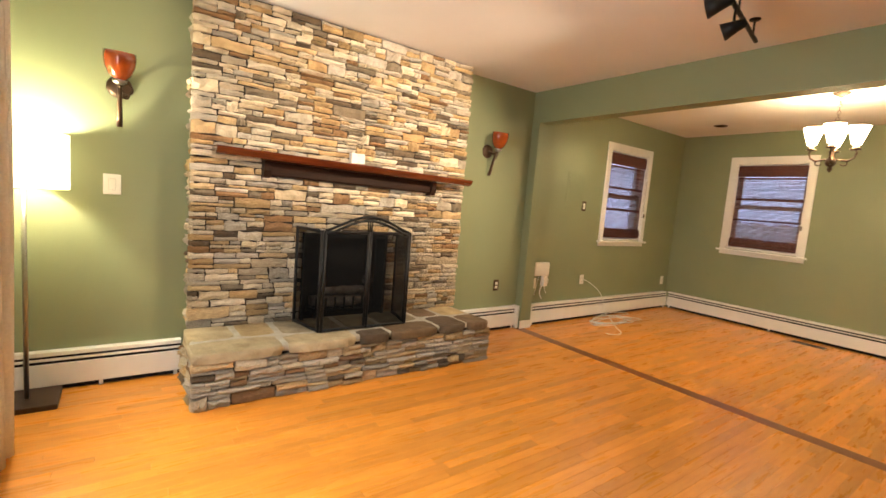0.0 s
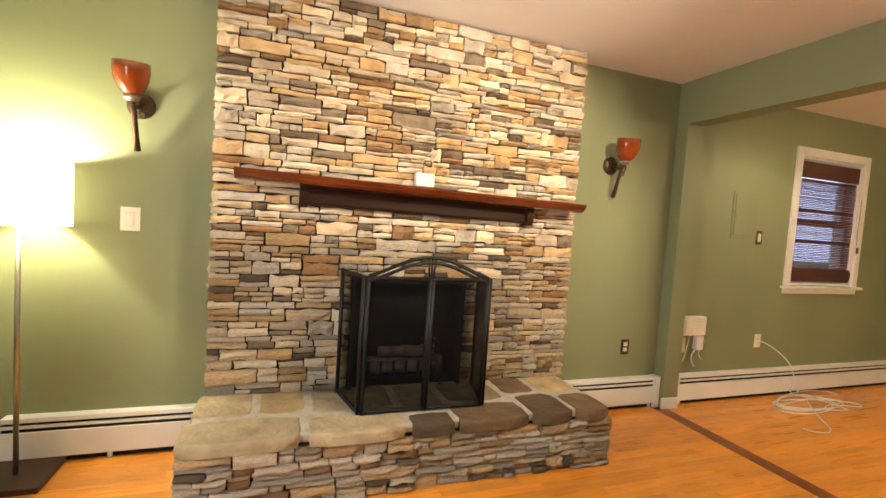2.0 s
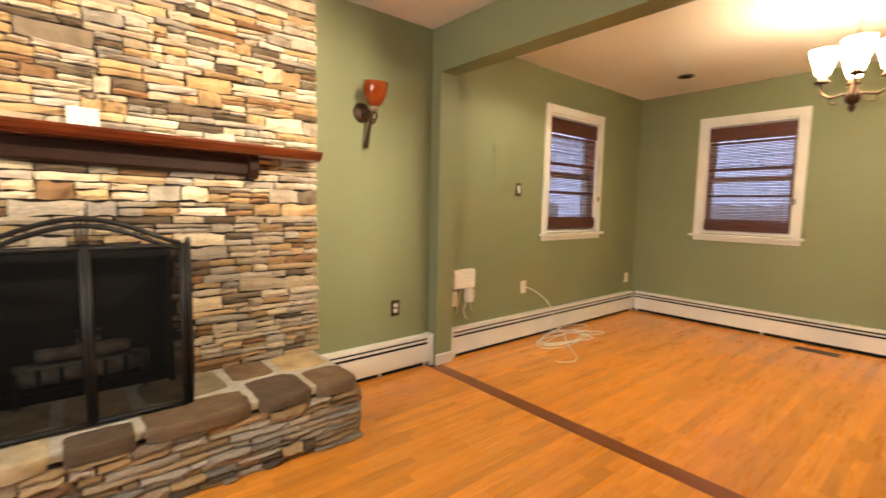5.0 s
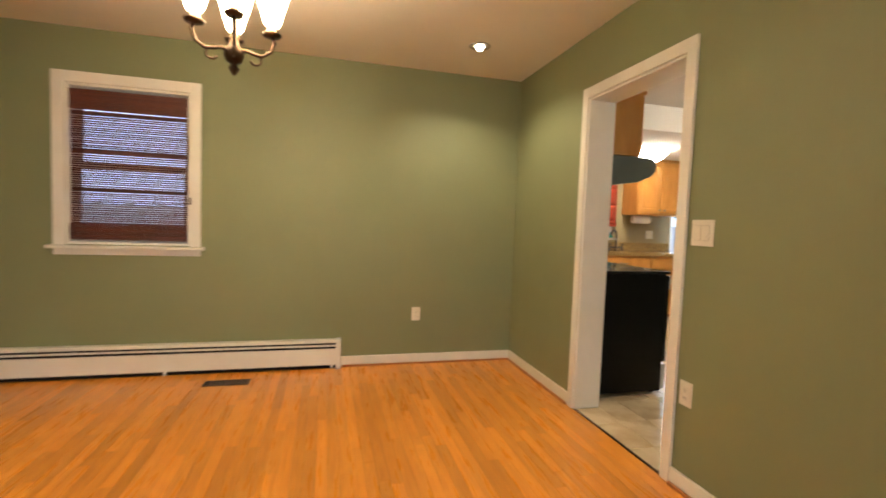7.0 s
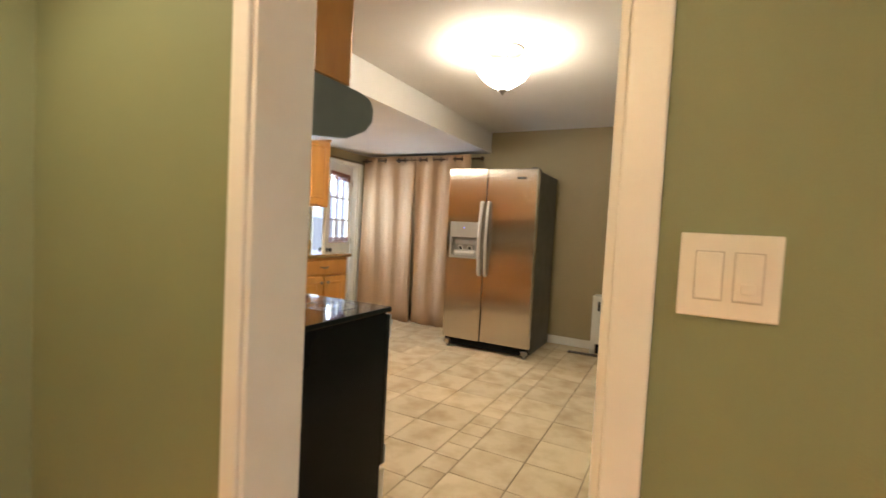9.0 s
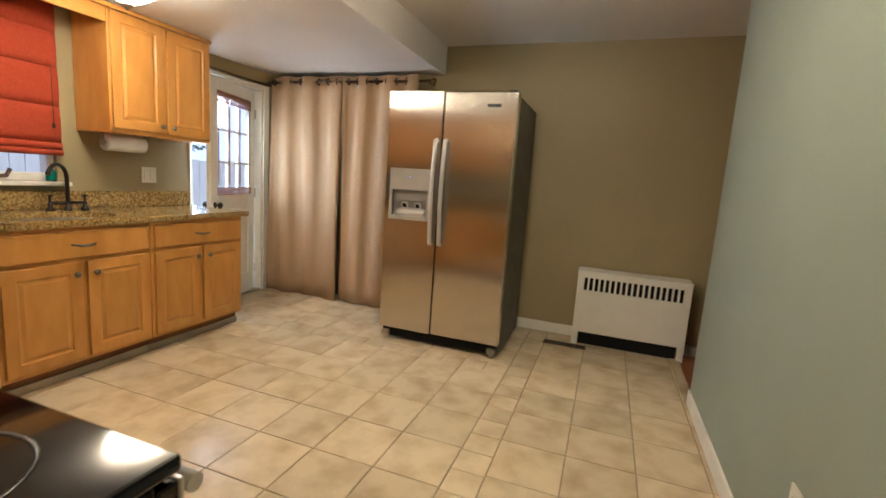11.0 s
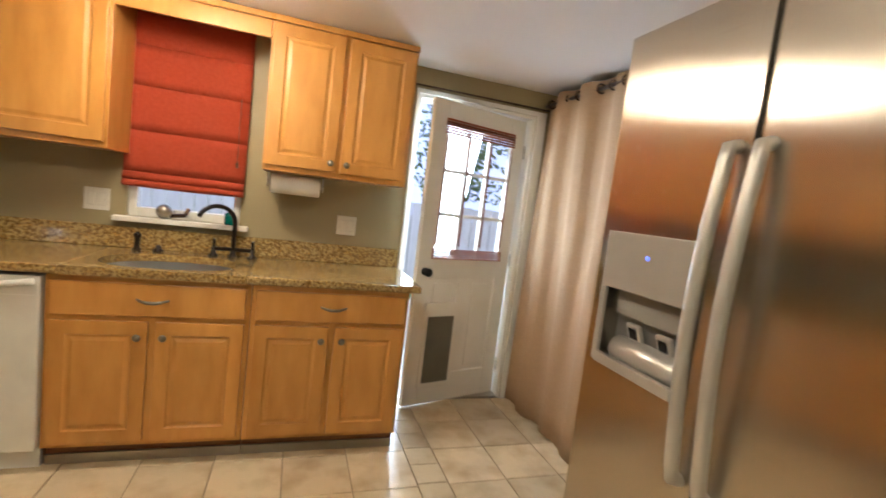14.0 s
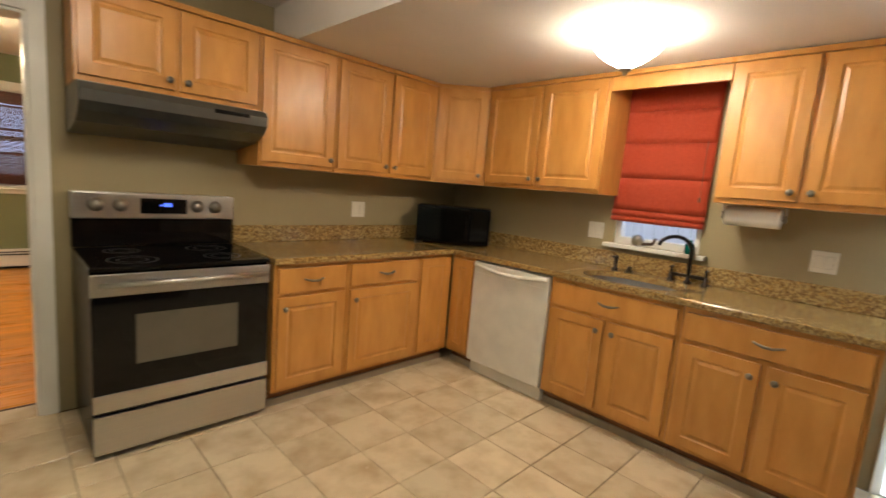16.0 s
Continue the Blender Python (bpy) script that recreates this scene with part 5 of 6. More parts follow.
box(bm, RX0 + 0.004, RX1 - 0.004, RFY - 0.01, RFY + 0.02, 0.24, 0.885, bevel=0.005)
od = part("oven_door", bm, BLACKGLASS, rg, "black glass oven door")
bm = bmesh.new()
box(bm, RX0 + 0.002, RX1 - 0.002, RFY - 0.016, RFY - 0.008, 0.785, 0.886, bevel=0.003)
part("door_top_band", bm, RANGE_STEEL, od)
bm = bmesh.new()
box(bm, RX0 + 0.002, RX1 - 0.002, RFY - 0.016, RFY - 0.008, 0.242, 0.325, bevel=0.003)
part("door_bottom_band", bm, RANGE_STEEL, od)
WINM = material("oven_window", (0.10, 0.09, 0.065), 0.12)
bm = bmesh.new()
box(bm, RX0 + 0.17, RX1 - 0.17, RFY - 0.0125, RFY - 0.0095, 0.45, 0.69, bevel=0.001)
part("window", bm, WINM, od, "dim brownish oven window")
bm = bmesh.new()
tube(bm, ((RX0 + 0.03, RFY - 0.055, 0.842), (RX1 - 0.03, RFY - 0.055, 0.842)), 0.013, 12)
for hx in (RX0 + 0.06, RX1 - 0.06):
    tube(bm, ((hx, RFY - 0.055, 0.842), (hx, RFY - 0.012, 0.842)), 0.009, 8)
part("handle", bm, RANGE_STEEL, od, "stainless bar handle")
bm = bmesh.new()
box(bm, RX0 + 0.004, RX1 - 0.004, RFY - 0.014, RFY + 0.02, 0.035, 0.222, bevel=0.004)
part("drawer", bm, RANGE_STEEL, rg, "stainless storage drawer")
for fx in (RX0 + 0.05, RX1 - 0.05):
    for fy in (RFY + 0.06, RBY - 0.06):
        bm = bmesh.new()
        lathe(bm, ((0, 0), (0.015, 0), (0.012, 0.022), (0, 0.022)), (fx, fy, 0), 10)
        part("foot", bm, BLACKP, rg)

hood = thing("range_hood", "black and steel under cabinet range hood", "range hood", (6.4, UY, 1.7))
bm = bmesh.new()
prof = [(KY - 0.004, 1.733), (UY - 0.06, 1.733), (UY - 0.12, 1.722), (UY - 0.145, 1.69), (UY - 0.14, 1.64), (UY - 0.10, 1.60), (UY - 0.0, 1.555), (KY - 0.004, 1.51)]
ends = [[bm.verts.new((x, y, z)) for y, z in prof] for x in (RX0 + 0.002, 6.843)]
bm.faces.new(ends[0])
bm.faces.new(ends[1])
for k in range(len(prof)):
    bm.faces.new((ends[0][k], ends[0][(k + 1) % len(prof)], ends[1][(k + 1) % len(prof)], ends[1][k]))
bmesh.ops.bevel(bm, geom=[e for e in bm.edges if abs(e.verts[0].co.x - e.verts[1].co.x) < 1e-4], offset=0.004, segments=2, affect="EDGES")
part("canopy", bm, material("dark_hood_steel", (0.17, 0.175, 0.165), 0.28, metal=0.85), hood)
bm = bmesh.new()
box(bm, 6.56, 6.74, UY - 0.149, UY - 0.138, 1.675, 1.695, bevel=0.002)
part("switch_strip", bm, BLACKP, hood)

# ---- microwave ----
mw = thing("microwave", "black countertop microwave oven in the corner", "microwave", (0, 0, 0))
mw.matrix_basis = pose(8.540, -1.155, T1, 0, 0, -47)
bm = bmesh.new()
box(bm, -0.31, 0.30, -0.165, 0.155, 0.012, 0.318, bevel=0.008)
part("case", bm, BLACKP, mw)
bm = bmesh.new()
box(bm, -0.30, 0.125, -0.181, -0.166, 0.022, 0.300, bevel=0.004)
dd = part("door", bm, BLACKGLASS, mw)
part("window", boxes((-0.22, 0.06, -0.1835, -0.1812, 0.07, 0.25)), BLACKGLASS, dd)
bm = bmesh.new()
tube(bm, ((0.095, -0.190, 0.06), (0.095, -0.190, 0.255)), 0.008, 8)
part("handle", bm, BLACKP, dd)
part("keypad", boxes((0.14, 0.285, -0.173, -0.166, 0.03, 0.295)), BLACKGLASS, mw)
for fx in (-0.22, 0.22):
    for fy in (-0.13, 0.13):
        bm = bmesh.new()
        lathe(bm, ((0, 0), (0.014, 0), (0.012, 0.013), (0, 0.013)), (fx, fy, 0), 10)
        part("foot", bm, BLACKP, mw)
bm = bmesh.new()
lathe(bm, ((0, 0), (0.03, 0), (0.032, 0.012), (0.026, 0.022), (0, 0.024)), (8.28, -1.0, T1), 18)
single("small_white_dish", bm, PLASTIC, "small white dish on the granite worktop", "dish")

# ---- kitchen window, red shade ----
wt2 = tagged(new("window_3"), "white kitchen window above the sink", "window", kind="structure")
ORIGIN[wt2.name] = Vector((0, 0, 0))
ky0, ky1, kz0, kz1 = WK
part("window_frame", boxes((KE + 0.03, KE + 0.10, ky0, ky0 + 0.04, kz0, kz1), (KE + 0.03, KE + 0.10, ky1 - 0.04, ky1, kz0, kz1), (KE + 0.03, KE + 0.10, ky0 + 0.04, ky1 - 0.04, kz0, kz0 + 0.05), (KE + 0.03, KE + 0.10, ky0 + 0.04, ky1 - 0.04, kz1 - 0.05, kz1), bevel=0.003), WHITE, wt2)
g = part("pane", boxes((KE + 0.06, KE + 0.064, ky0 + 0.04, ky1 - 0.04, kz0 + 0.05, kz1 - 0.05)), GLASS, wt2)
g.visible_shadow = False
part("window_sill", boxes((KE - 0.06, KE + 0.03, ky0 - 0.05, ky1 + 0.05, kz0 - 0.028, kz0 - 0.001), bevel=0.005), WHITE, wt2)
rs = thing("red_roman_shade", "rust red cloth roman shade half drawn above the sink", "roman shade", (KE - 0.03, -2.7, 2.06))
zf = [2.175, 2.005, 1.79, 1.555, 1.335, 1.29, 1.255]
for k in range(len(zf) - 1):
    bm = bmesh.new()
    n = 12
    top, bot = [], []
    bulge = 0.009 if k < 4 else 0.018
    rows = []
    for j in range(6):
        v = j / 5
        off = bulge * math.sin(math.pi * v) * (0.5 + 0.5 * v) + 0.004 * k
        rows.append([bm.verts.new((KE - 0.018 - off, -2.395 - 0.60 * i / n, zf[k] + (zf[k + 1] - zf[k]) * v - (0.004 * math.sin(math.pi * i / n) if j == 5 else 0))) for i in range(n + 1)])
    for a, b in zip(rows, rows[1:]):
        for i in range(n):
            bm.faces.new((a[i], a[i + 1], b[i + 1], b[i])).smooth = True
    ob = part("fold", bm, REDCLOTH, rs)
    mod = ob.modifiers.new("thick", "SOLIDIFY")
    mod.thickness = 0.006
bm = bmesh.new()
tube(bm, ((KE - 0.045, -2.95, 1.80), (KE - 0.046, -2.95, 1.45)), 0.002, 5)
box(bm, KE - 0.052, KE - 0.040, -2.956, -2.944, 1.42, 1.45, bevel=0.002)
part("cord", bm, BRONZE, rs)
jar = thing("steel_sink_sprayer", "round steel ball and stem on the window sill", "ornament", (KE - 0.03, -2.62, kz0))
bm = bmesh.new()
lathe(bm, [(0.042 * math.sin(radians(a)), 0.044 - 0.042 * math.cos(radians(a))) for a in range(0, 181, 15)], (KE - 0.03, -2.60, kz0 - 0.002), 18)
part("ball", bm, NICKEL, jar)
bm = bmesh.new()
tube(bm, ((KE - 0.03, -2.63, kz0 + 0.02), (KE - 0.03, -2.70, kz0 + 0.03), (KE - 0.03, -2.72, kz0 + 0.07)), 0.012, 8)
part("stem", bm, BRONZE, jar)
bm = bmesh.new()
lathe(bm, ((0, 0), (0.026, 0), (0.028, 0.01), (0.028, 0.06), (0.012, 0.075), (0.012, 0.09), (0, 0.09)), (KE - 0.025, -2.93, kz0), 16)
single("soap_bottle", bm, GREEN_SOAP, "dark green soap bottle on the window sill", "bottle")

# paper towel
pt = thing("paper_towel_holder", "white paper towel roll under the wall cabinet", "paper towel", (8.70, -3.3, 1.36))
bm = bmesh.new()
lathe(bm, ((0.018, -0.13), (0.052, -0.13), (0.054, -0.12), (0.054, 0.12), (0.052, 0.13), (0.018, 0.13)), m=Matrix.Translation((8.70, -3.275, 1.362)) @ Matrix.Rotation(radians(90), 4, "X"))
part("roll", bm, PAPER, pt)
for yy in (-3.13, -3.42):
    bm = bmesh.new()
    lathe(bm, ((0, -0.006), (0.022, -0.006), (0.022, 0.006), (0, 0.006)), m=Matrix.Translation((8.70, yy, 1.362)) @ Matrix.Rotation(radians(90), 4, "X"))
    box(bm, 8.69, 8.71, yy - 0.006, yy + 0.006, 1.362, 1.424)
    part("bracket", bm, NICKEL, pt)
bm = bmesh.new()
tube(bm, ((8.70, -3.13, 1.362), (8.70, -3.42, 1.362)), 0.008, 8)
part("rod", bm, NICKEL, pt)
plate("wall_outlet", (KE, -3.595, 1.152), -90, 0.118, 0.118, "switch", "white switch plate over the granite backsplash", category="switch")
plate("wall_outlet", (KE, -2.275, 1.165), -90, 0.118, 0.118, "switch", "white two gang plate beside the kitchen window")
plate("wall_outlet", (7.80, KY, 1.155), 0, 0.122, 0.122, "switch", "white switch plate above the granite backsplash", category="switch")

# ---- back door ----
dt = thing("back_door", "white half glazed back door standing ajar with pet flap", "door", (0, 0, 0))
HX, HY = KE + 0.10, XDOOR[0] + 0.035
LW, LH = 0.775, 1.995
dt.matrix_basis = Matrix.Translation((HX, HY, 0.012)) @ Matrix.Rotation(radians(90 + 16.5), 4, "Z")
# local: x from hinge to knob, y thickness away from the room, z up
rails = [(0, 0.115, 0, LH), (LW - 0.115, LW, 0, LH), (0.115, LW - 0.115, 0, 0.20), (0.115, LW - 0.115, 0.86, 1.0), (0.115, LW - 0.115, LH - 0.15, LH), (LW / 2 - 0.05, LW / 2 + 0.05, 0.20, 0.86)]
part("stile_and_rail", boxes(*[(a, b, -0.02, 0.02, c, d) for a, b, c, d in rails], bevel=0.003), WHITE, dt)
for a, b in ((0.115, LW / 2 - 0.05), (LW / 2 + 0.05, LW - 0.115)):
    bm = bmesh.new()
    box(bm, a, b, -0.008, 0.008, 0.20, 0.86)
    box(bm, a + 0.035, b - 0.035, -0.014, 0.014, 0.235, 0.825, bevel=0.005)
    part("panel", bm, WHITE, dt)
bars = []
gx0, gx1, gz0, gz1 = 0.115, LW - 0.115, 1.0, LH - 0.15
for k in (1, 2):
    xx = gx0 + (gx1 - gx0) * k / 3
    bars.append((xx - 0.011, xx + 0.011, -0.014, 0.014, gz0, gz1))
for k in (1, 2):
    zz = gz0 + (gz1 - gz0) * k / 3
    for j in range(3):
        a = gx0 + (gx1 - gx0) * j / 3 + (0.011 if j else 0)
        b = gx0 + (gx1 - gx0) * (j + 1) / 3 - (0.011 if j < 2 else 0)
        bars.append((a, b, -0.014, 0.014, zz - 0.011, zz + 0.011))
for r in bars:
    part("muntin", boxes(r), WHITE, dt)
for i in range(3):
    for j in range(3):
        g = part("pane", boxes((gx0 + (gx1 - gx0) * i / 3 + 0.012, gx0 + (gx1 - gx0) * (i + 1) / 3 - 0.012, -0.002, 0.002, gz0 + (gz1 - gz0) * j / 3 + 0.012, gz0 + (gz1 - gz0) * (j + 1) / 3 - 0.012)), GLASS, dt)
        g.visible_shadow = False
FLAP = material("grey_pet_flap", (0.14, 0.13, 0.10), 0.5)
bm = bmesh.new()
box(bm, 0.42, 0.682, 0.020, 0.034, 0.115, 0.70, bevel=0.004)
fl2 = part("pet_door_frame", bm, WHITE, dt)
bm = bmesh.new()
box(bm, 0.447, 0.655, 0.034, 0.038, 0.15, 0.605, bevel=0.002)
part("flap", bm, FLAP, fl2, "grey rubber pet flap")
for s, nm in ((1, "knob"), (-1, "knob")):
    bm = bmesh.new()
    lathe(bm, ((0.026, 0.0), (0.026, 0.006), (0.010, 0.01), (0.010, 0.03), (0.026, 0.04), (0.028, 0.052), (0.018, 0.064), (0, 0.066)), m=Matrix.Translation((LW - 0.06, 0.02 * s, 0.905)) @ Matrix.Rotation(radians(-90 * s), 4, "X"))
    part(nm, bm, BLACK, dt, "black round knob")
for zz in (0.22, 1.0, 1.78):
    bm = bmesh.new()
    tube(bm, ((-0.006, 0.024, zz - 0.045), (-0.006, 0.024, zz + 0.045)), 0.008, 8)
    part("hinge", bm, NICKEL, dt)
# rust red woven blind on the door's glass
db = thing("door_blind", "rust brown woven blind on the back door glass", "blind", (0, 0, 0))
db.matrix_basis = dt.matrix_basis.copy()
RUST = material("rust_bamboo", (0.30, 0.085, 0.030), 0.6, second=(0.18, 0.045, 0.018), scale=40, stretch=(8, 1, 1), vary=0.2)
for k in range(6):
    part("valance_slat", boxes((gx0 - 0.02, gx1 + 0.02, 0.022, 0.030 + 0.003 * (k % 2), gz1 + 0.03 - 0.0165 * k, gz1 + 0.042 - 0.0165 * k)), RUST, db)
for k in range(5):
    part("hem_slat", boxes((gx0 - 0.02, gx1 + 0.02, 0.022, 0.032 + 0.004 * (k % 2), gz0 - 0.01 + 0.014 * k, gz0 + 0.001 + 0.014 * k)), RUST, db)
for k in range(4):
    xx = gx0 + (gx1 - gx0) * k / 3
    part("tape", boxes((xx - 0.006, xx + 0.006, 0.024, 0.027, gz0 + 0.08, gz1 - 0.06)), RUST, db)
bm = bmesh.new()
zz = gz0 + 0.09
while zz < gz1 - 0.065:
    box(bm, gx0 - 0.018, gx1 + 0.018, 0.0235, 0.0245, zz, zz + 0.0016)
    zz += 0.0125
tagged(part("reed", bm, material("pale_reed", (0.55, 0.48, 0.44), 0.7), db, "thin pale reeds"), kind="stuff")
# door frame
struct("trim_back_door", boxes((KE - 0.014, KE, XDOOR[1], XDOOR[1] + 0.02, 0, XDOOR[3] + 0.03), (KE - 0.014, KE, XDOOR[0] - 0.07, XDOOR[0], 0, XDOOR[3] + 0.03), (KE - 0.014, KE, XDOOR[0], XDOOR[1], XDOOR[3], XDOOR[3] + 0.03),
                               (KE + 0.002, KE + 0.16, XDOOR[1] - 0.022, XDOOR[1], 0, XDOOR[3]), (KE + 0.002, KE + 0.16, XDOOR[0], XDOOR[0] + 0.022, 0, XDOOR[3]), (KE + 0.002, KE + 0.16, XDOOR[0] + 0.022, XDOOR[1] - 0.022, XDOOR[3] - 0.022, XDOOR[3]), bevel=0.003), WHITE, "white painted back door frame")
bm = bmesh.new()
tube(bm, ((KE - 0.03, -3.90, 2.085), (KE - 0.03, -4.90, 2.085)), 0.006, 6)
single("slim_rod", bm, BRONZE, "thin dark curtain rod above the back door", "rod")
bm = bmesh.new()
box(bm, KE, KE + 0.17, XDOOR[0] + 0.022, XDOOR[1] - 0.022, -0.02, 0.012, bevel=0.003)
struct("threshold_back_door", bm, NICKEL, "metal back door threshold")

# ---- tan curtains with grommets ----
ct = thing("grommet_curtains", "tan grommet curtains hanging to the tiles from a rod", "curtain", (8.0, -4.875, 0))
drape(ct, ((8.87, -4.875), (8.03, -4.875)), 0.012, 2.165, 3, 0.020, DRAPE, wob=2)
drape(ct, ((8.01, -4.875), (7.24, -4.875)), 0.012, 2.165, 3, 0.020, DRAPE, wob=5)
bm = bmesh.new()
tube(bm, ((8.89, -4.875, 2.115), (7.13, -4.875, 2.115)), 0.012, 10)
for xx in (7.17, 8.86):
    tube(bm, ((xx, -4.875, 2.115), (xx, KS + 0.002, 2.115)), 0.007, 6)
lathe(bm, ((0.0, 0.0), (0.024, 0.01), (0.026, 0.03), (0.014, 0.045), (0.0, 0.05)), m=Matrix.Translation((7.13, -4.875, 2.115)) @ Matrix.Rotation(radians(-90), 4, "Y"), steps=14)
part("rod", bm, BRONZE, ct, "dark bronze rod with finial")
for a, b in ((8.87, 8.03), (8.01, 7.22)):
    for k in range(8):
        xx = a + (b - a) * (k + 0.5) / 8
        bm = bmesh.new()
        tube(bm, arc((xx, -4.875, 2.115), 0.026, 0, 360, 12, "x"), 0.006, 6)
        part("grommet", bm, BRONZE, ct)

# ---- refrigerator ----
RFX0, RFX1, RF, RB, RH = 6.195, 7.155, -4.165, -4.925, 1.885
fr = thing("refrigerator", "side by side stainless steel refrigerator with ice and water dispenser", "refrigerator", ((RFX0 + RFX1) / 2, -4.55, 0))
bm = bmesh.new()
box(bm, RFX0 + 0.006, RFX1 - 0.006, RB, RF - 0.075, 0.03, RH - 0.02, bevel=0.005)
part("cabinet", bm, GREY, fr, "textured dark grey sides")
SPLIT = 6.728
for a, b, nm in ((RFX0, SPLIT - 0.004, "fridge_door"), (SPLIT + 0.004, RFX1, "freezer_door")):
    bm = bmesh.new()
    if nm == "freezer_door":
        # leaf with a hole for the dispenser
        dx0d, dx1d, dz0, dz1 = 6.79, 7.118, 0.955, 1.335
        loops = []
        for lx0, lx1, lz0, lz1, ly in ((a, b, 0.10, RH, RF), (dx0d, dx1d, dz0, dz1, RF), (dx0d, dx1d, dz0, dz1, RF - 0.07), (a, b, 0.10, RH, RF - 0.07)):
            loops.append([bm.verts.new(c) for c in ((lx0, ly, lz0), (lx1, ly, lz0), (lx1, ly, lz1), (lx0, ly, lz1))])
        for p, q in zip(loops, loops[1:] + loops[:1]):
            for k in range(4):
                bm.faces.new((p[k], p[(k + 1) % 4], q[(k + 1) % 4], q[k]))
        d = part(nm, bm, STEEL, fr)
        bm = bmesh.new()
        dd0, dd1 = dx0d, dx1d
        rowsb = [(dd0, dd1, RF, RF + 0.012, 1.175, dz1), (dd0, dd0 + 0.022, RF, RF + 0.012, dz0, 1.175), (dd1 - 0.022, dd1, RF, RF + 0.012, dz0, 1.175), (dd0 + 0.022, dd1 - 0.022, RF, RF + 0.020, dz0, dz0 + 0.03)]
        for r in rowsb:
            box(bm, *r, bevel=0.003)
        dsp = part("dispenser_frame", bm, material("silver_plastic", (0.42, 0.40, 0.36), 0.35, metal=0.3), d, "silver plastic dispenser surround")
        part("recess", boxes((dd0, dd1, RF - 0.072, RF - 0.066, dz0, dz1), (dd0 + 0.03, dd1 - 0.03, RF - 0.066, RF - 0.03, 1.10, 1.175), (dd0, dd1, RF - 0.066, RF - 0.002, dz0, dz0 + 0.012)), material("recess_plastic", (0.26, 0.25, 0.23), 0.45), d)
        bm = bmesh.new()
        tube(bm, [(dd0 + 0.045 + (dd1 - dd0 - 0.09) * q, RF - 0.036, 1.005) for q in (0.0, 0.04, 0.5, 0.96, 1.0)], [0.020, 0.036, 0.040, 0.036, 0.020], 14)
        part("spout_housing", bm, SATIN, d, "rounded silver spout housing")
        for u in (0.33, 0.66):
            cxp = dd0 + (dd1 - dd0) * u
            bm = bmesh.new()
            box(bm, cxp - 0.026, cxp + 0.026, -0.008, 0.008, -0.028, 0.028, bevel=0.007, m=Matrix.Translation((0, RF - 0.036, 1.062)) @ Matrix.Rotation(radians(-22), 4, "X"))
            part("lever", bm, SATIN, d, "chrome dispenser lever")
            bm = bmesh.new()
            box(bm, cxp - 0.015, cxp + 0.015, 0.0083, 0.0098, -0.014, 0.018, bevel=0.0005, m=Matrix.Translation((0, RF - 0.036, 1.062)) @ Matrix.Rotation(radians(-22), 4, "X"))
            part("lever_pad", bm, BLACKP, d)
        bm = bmesh.new()
        lathe(bm, ((0.0, 0.001), (0.006, 0.001), (0.006, 0.0), (0, 0.0)), m=Matrix.Translation(((dd0 + dd1) / 2, RF + 0.0125, 1.275)) @ Matrix.Rotation(radians(-90), 4, "X"), steps=10)
        part("indicator", bm, BLUE, d, "small blue light")
        hx = a + 0.032
    else:
        box(bm, a, b, RF - 0.07, RF, 0.10, RH, bevel=0.012)
        d = part(nm, bm, STEEL, fr)
        part("badge", boxes((a + 0.12, a + 0.215, RF, RF + 0.003, RH - 0.105, RH - 0.085)), GREY, d, "small maker's badge")
        hx = b - 0.032
    bm = bmesh.new()
    pts = [(hx, RF + 0.0, 1.545), (hx, RF + 0.024, 1.54)]
    for k in range(11):
        u = k / 10
        pts.append((hx, RF + 0.030 + 0.024 * math.sin(math.pi * u), 1.51 - 0.68 * u))
    pts += [(hx, RF + 0.024, 0.80), (hx, RF + 0.0, 0.795)]
    tube(bm, pts, 0.0155, 12)
    part("handle", bm, SATIN, d, "bowed silver bar handle")
part("kick_grille", boxes((RFX0 + 0.02, RFX1 - 0.02, RF - 0.06, RF - 0.03, 0.025, 0.095)), BLACKP, fr)
for xx in (RFX0 + 0.05, RFX1 - 0.05):
    bm = bmesh.new()
    box(bm, xx - 0.03, xx + 0.03, RF - 0.05, RF + 0.0, 0.03, 0.07, bevel=0.004)
    lathe(bm, ((0, 0), (0.018, 0), (0.018, 0.03), (0, 0.03)), (xx, RF - 0.03, 0), 12)
    part("foot", bm, NICKEL, fr)
    bm = bmesh.new()
    box(bm, xx - 0.03, xx + 0.03, RF - 0.16, RF - 0.02, RH - 0.019, RH + 0.012, bevel=0.004)
    part("hinge_cover", bm, GREY, fr)

# ---- radiator cover ----
rc = thing("radiator_cover", "white enamelled metal radiator cover with slotted grille", "radiator", (5.3, KS, 0))
RX = (4.885, 5.73, -4.855, 0.62)
bm = bmesh.new()
box(bm, RX[0], RX[1], KS + 0.003, RX[2], RX[3] - 0.022, RX[3], bevel=0.005)
part("top", bm, ENAMEL, rc)
n = 18
g0, g1 = RX[0] + 0.05, RX[1] - 0.05
rows = [(RX[0] + 0.004, g0, RX[2] - 0.02, RX[2] - 0.004, 0.0, RX[3] - 0.022), (g1, RX[1] - 0.004, RX[2] - 0.02, RX[2] - 0.004, 0.0, RX[3] - 0.022), (g0, g1, RX[2] - 0.02, RX[2] - 0.004, 0.11, 0.46), (g0, g1, RX[2] - 0.02, RX[2] - 0.004, 0.565, RX[3] - 0.022)]
for row, nm in zip(rows, ("front_stile", "front_stile", "front_panel", "top_rail")):
    part(nm, boxes(row), ENAMEL, rc)
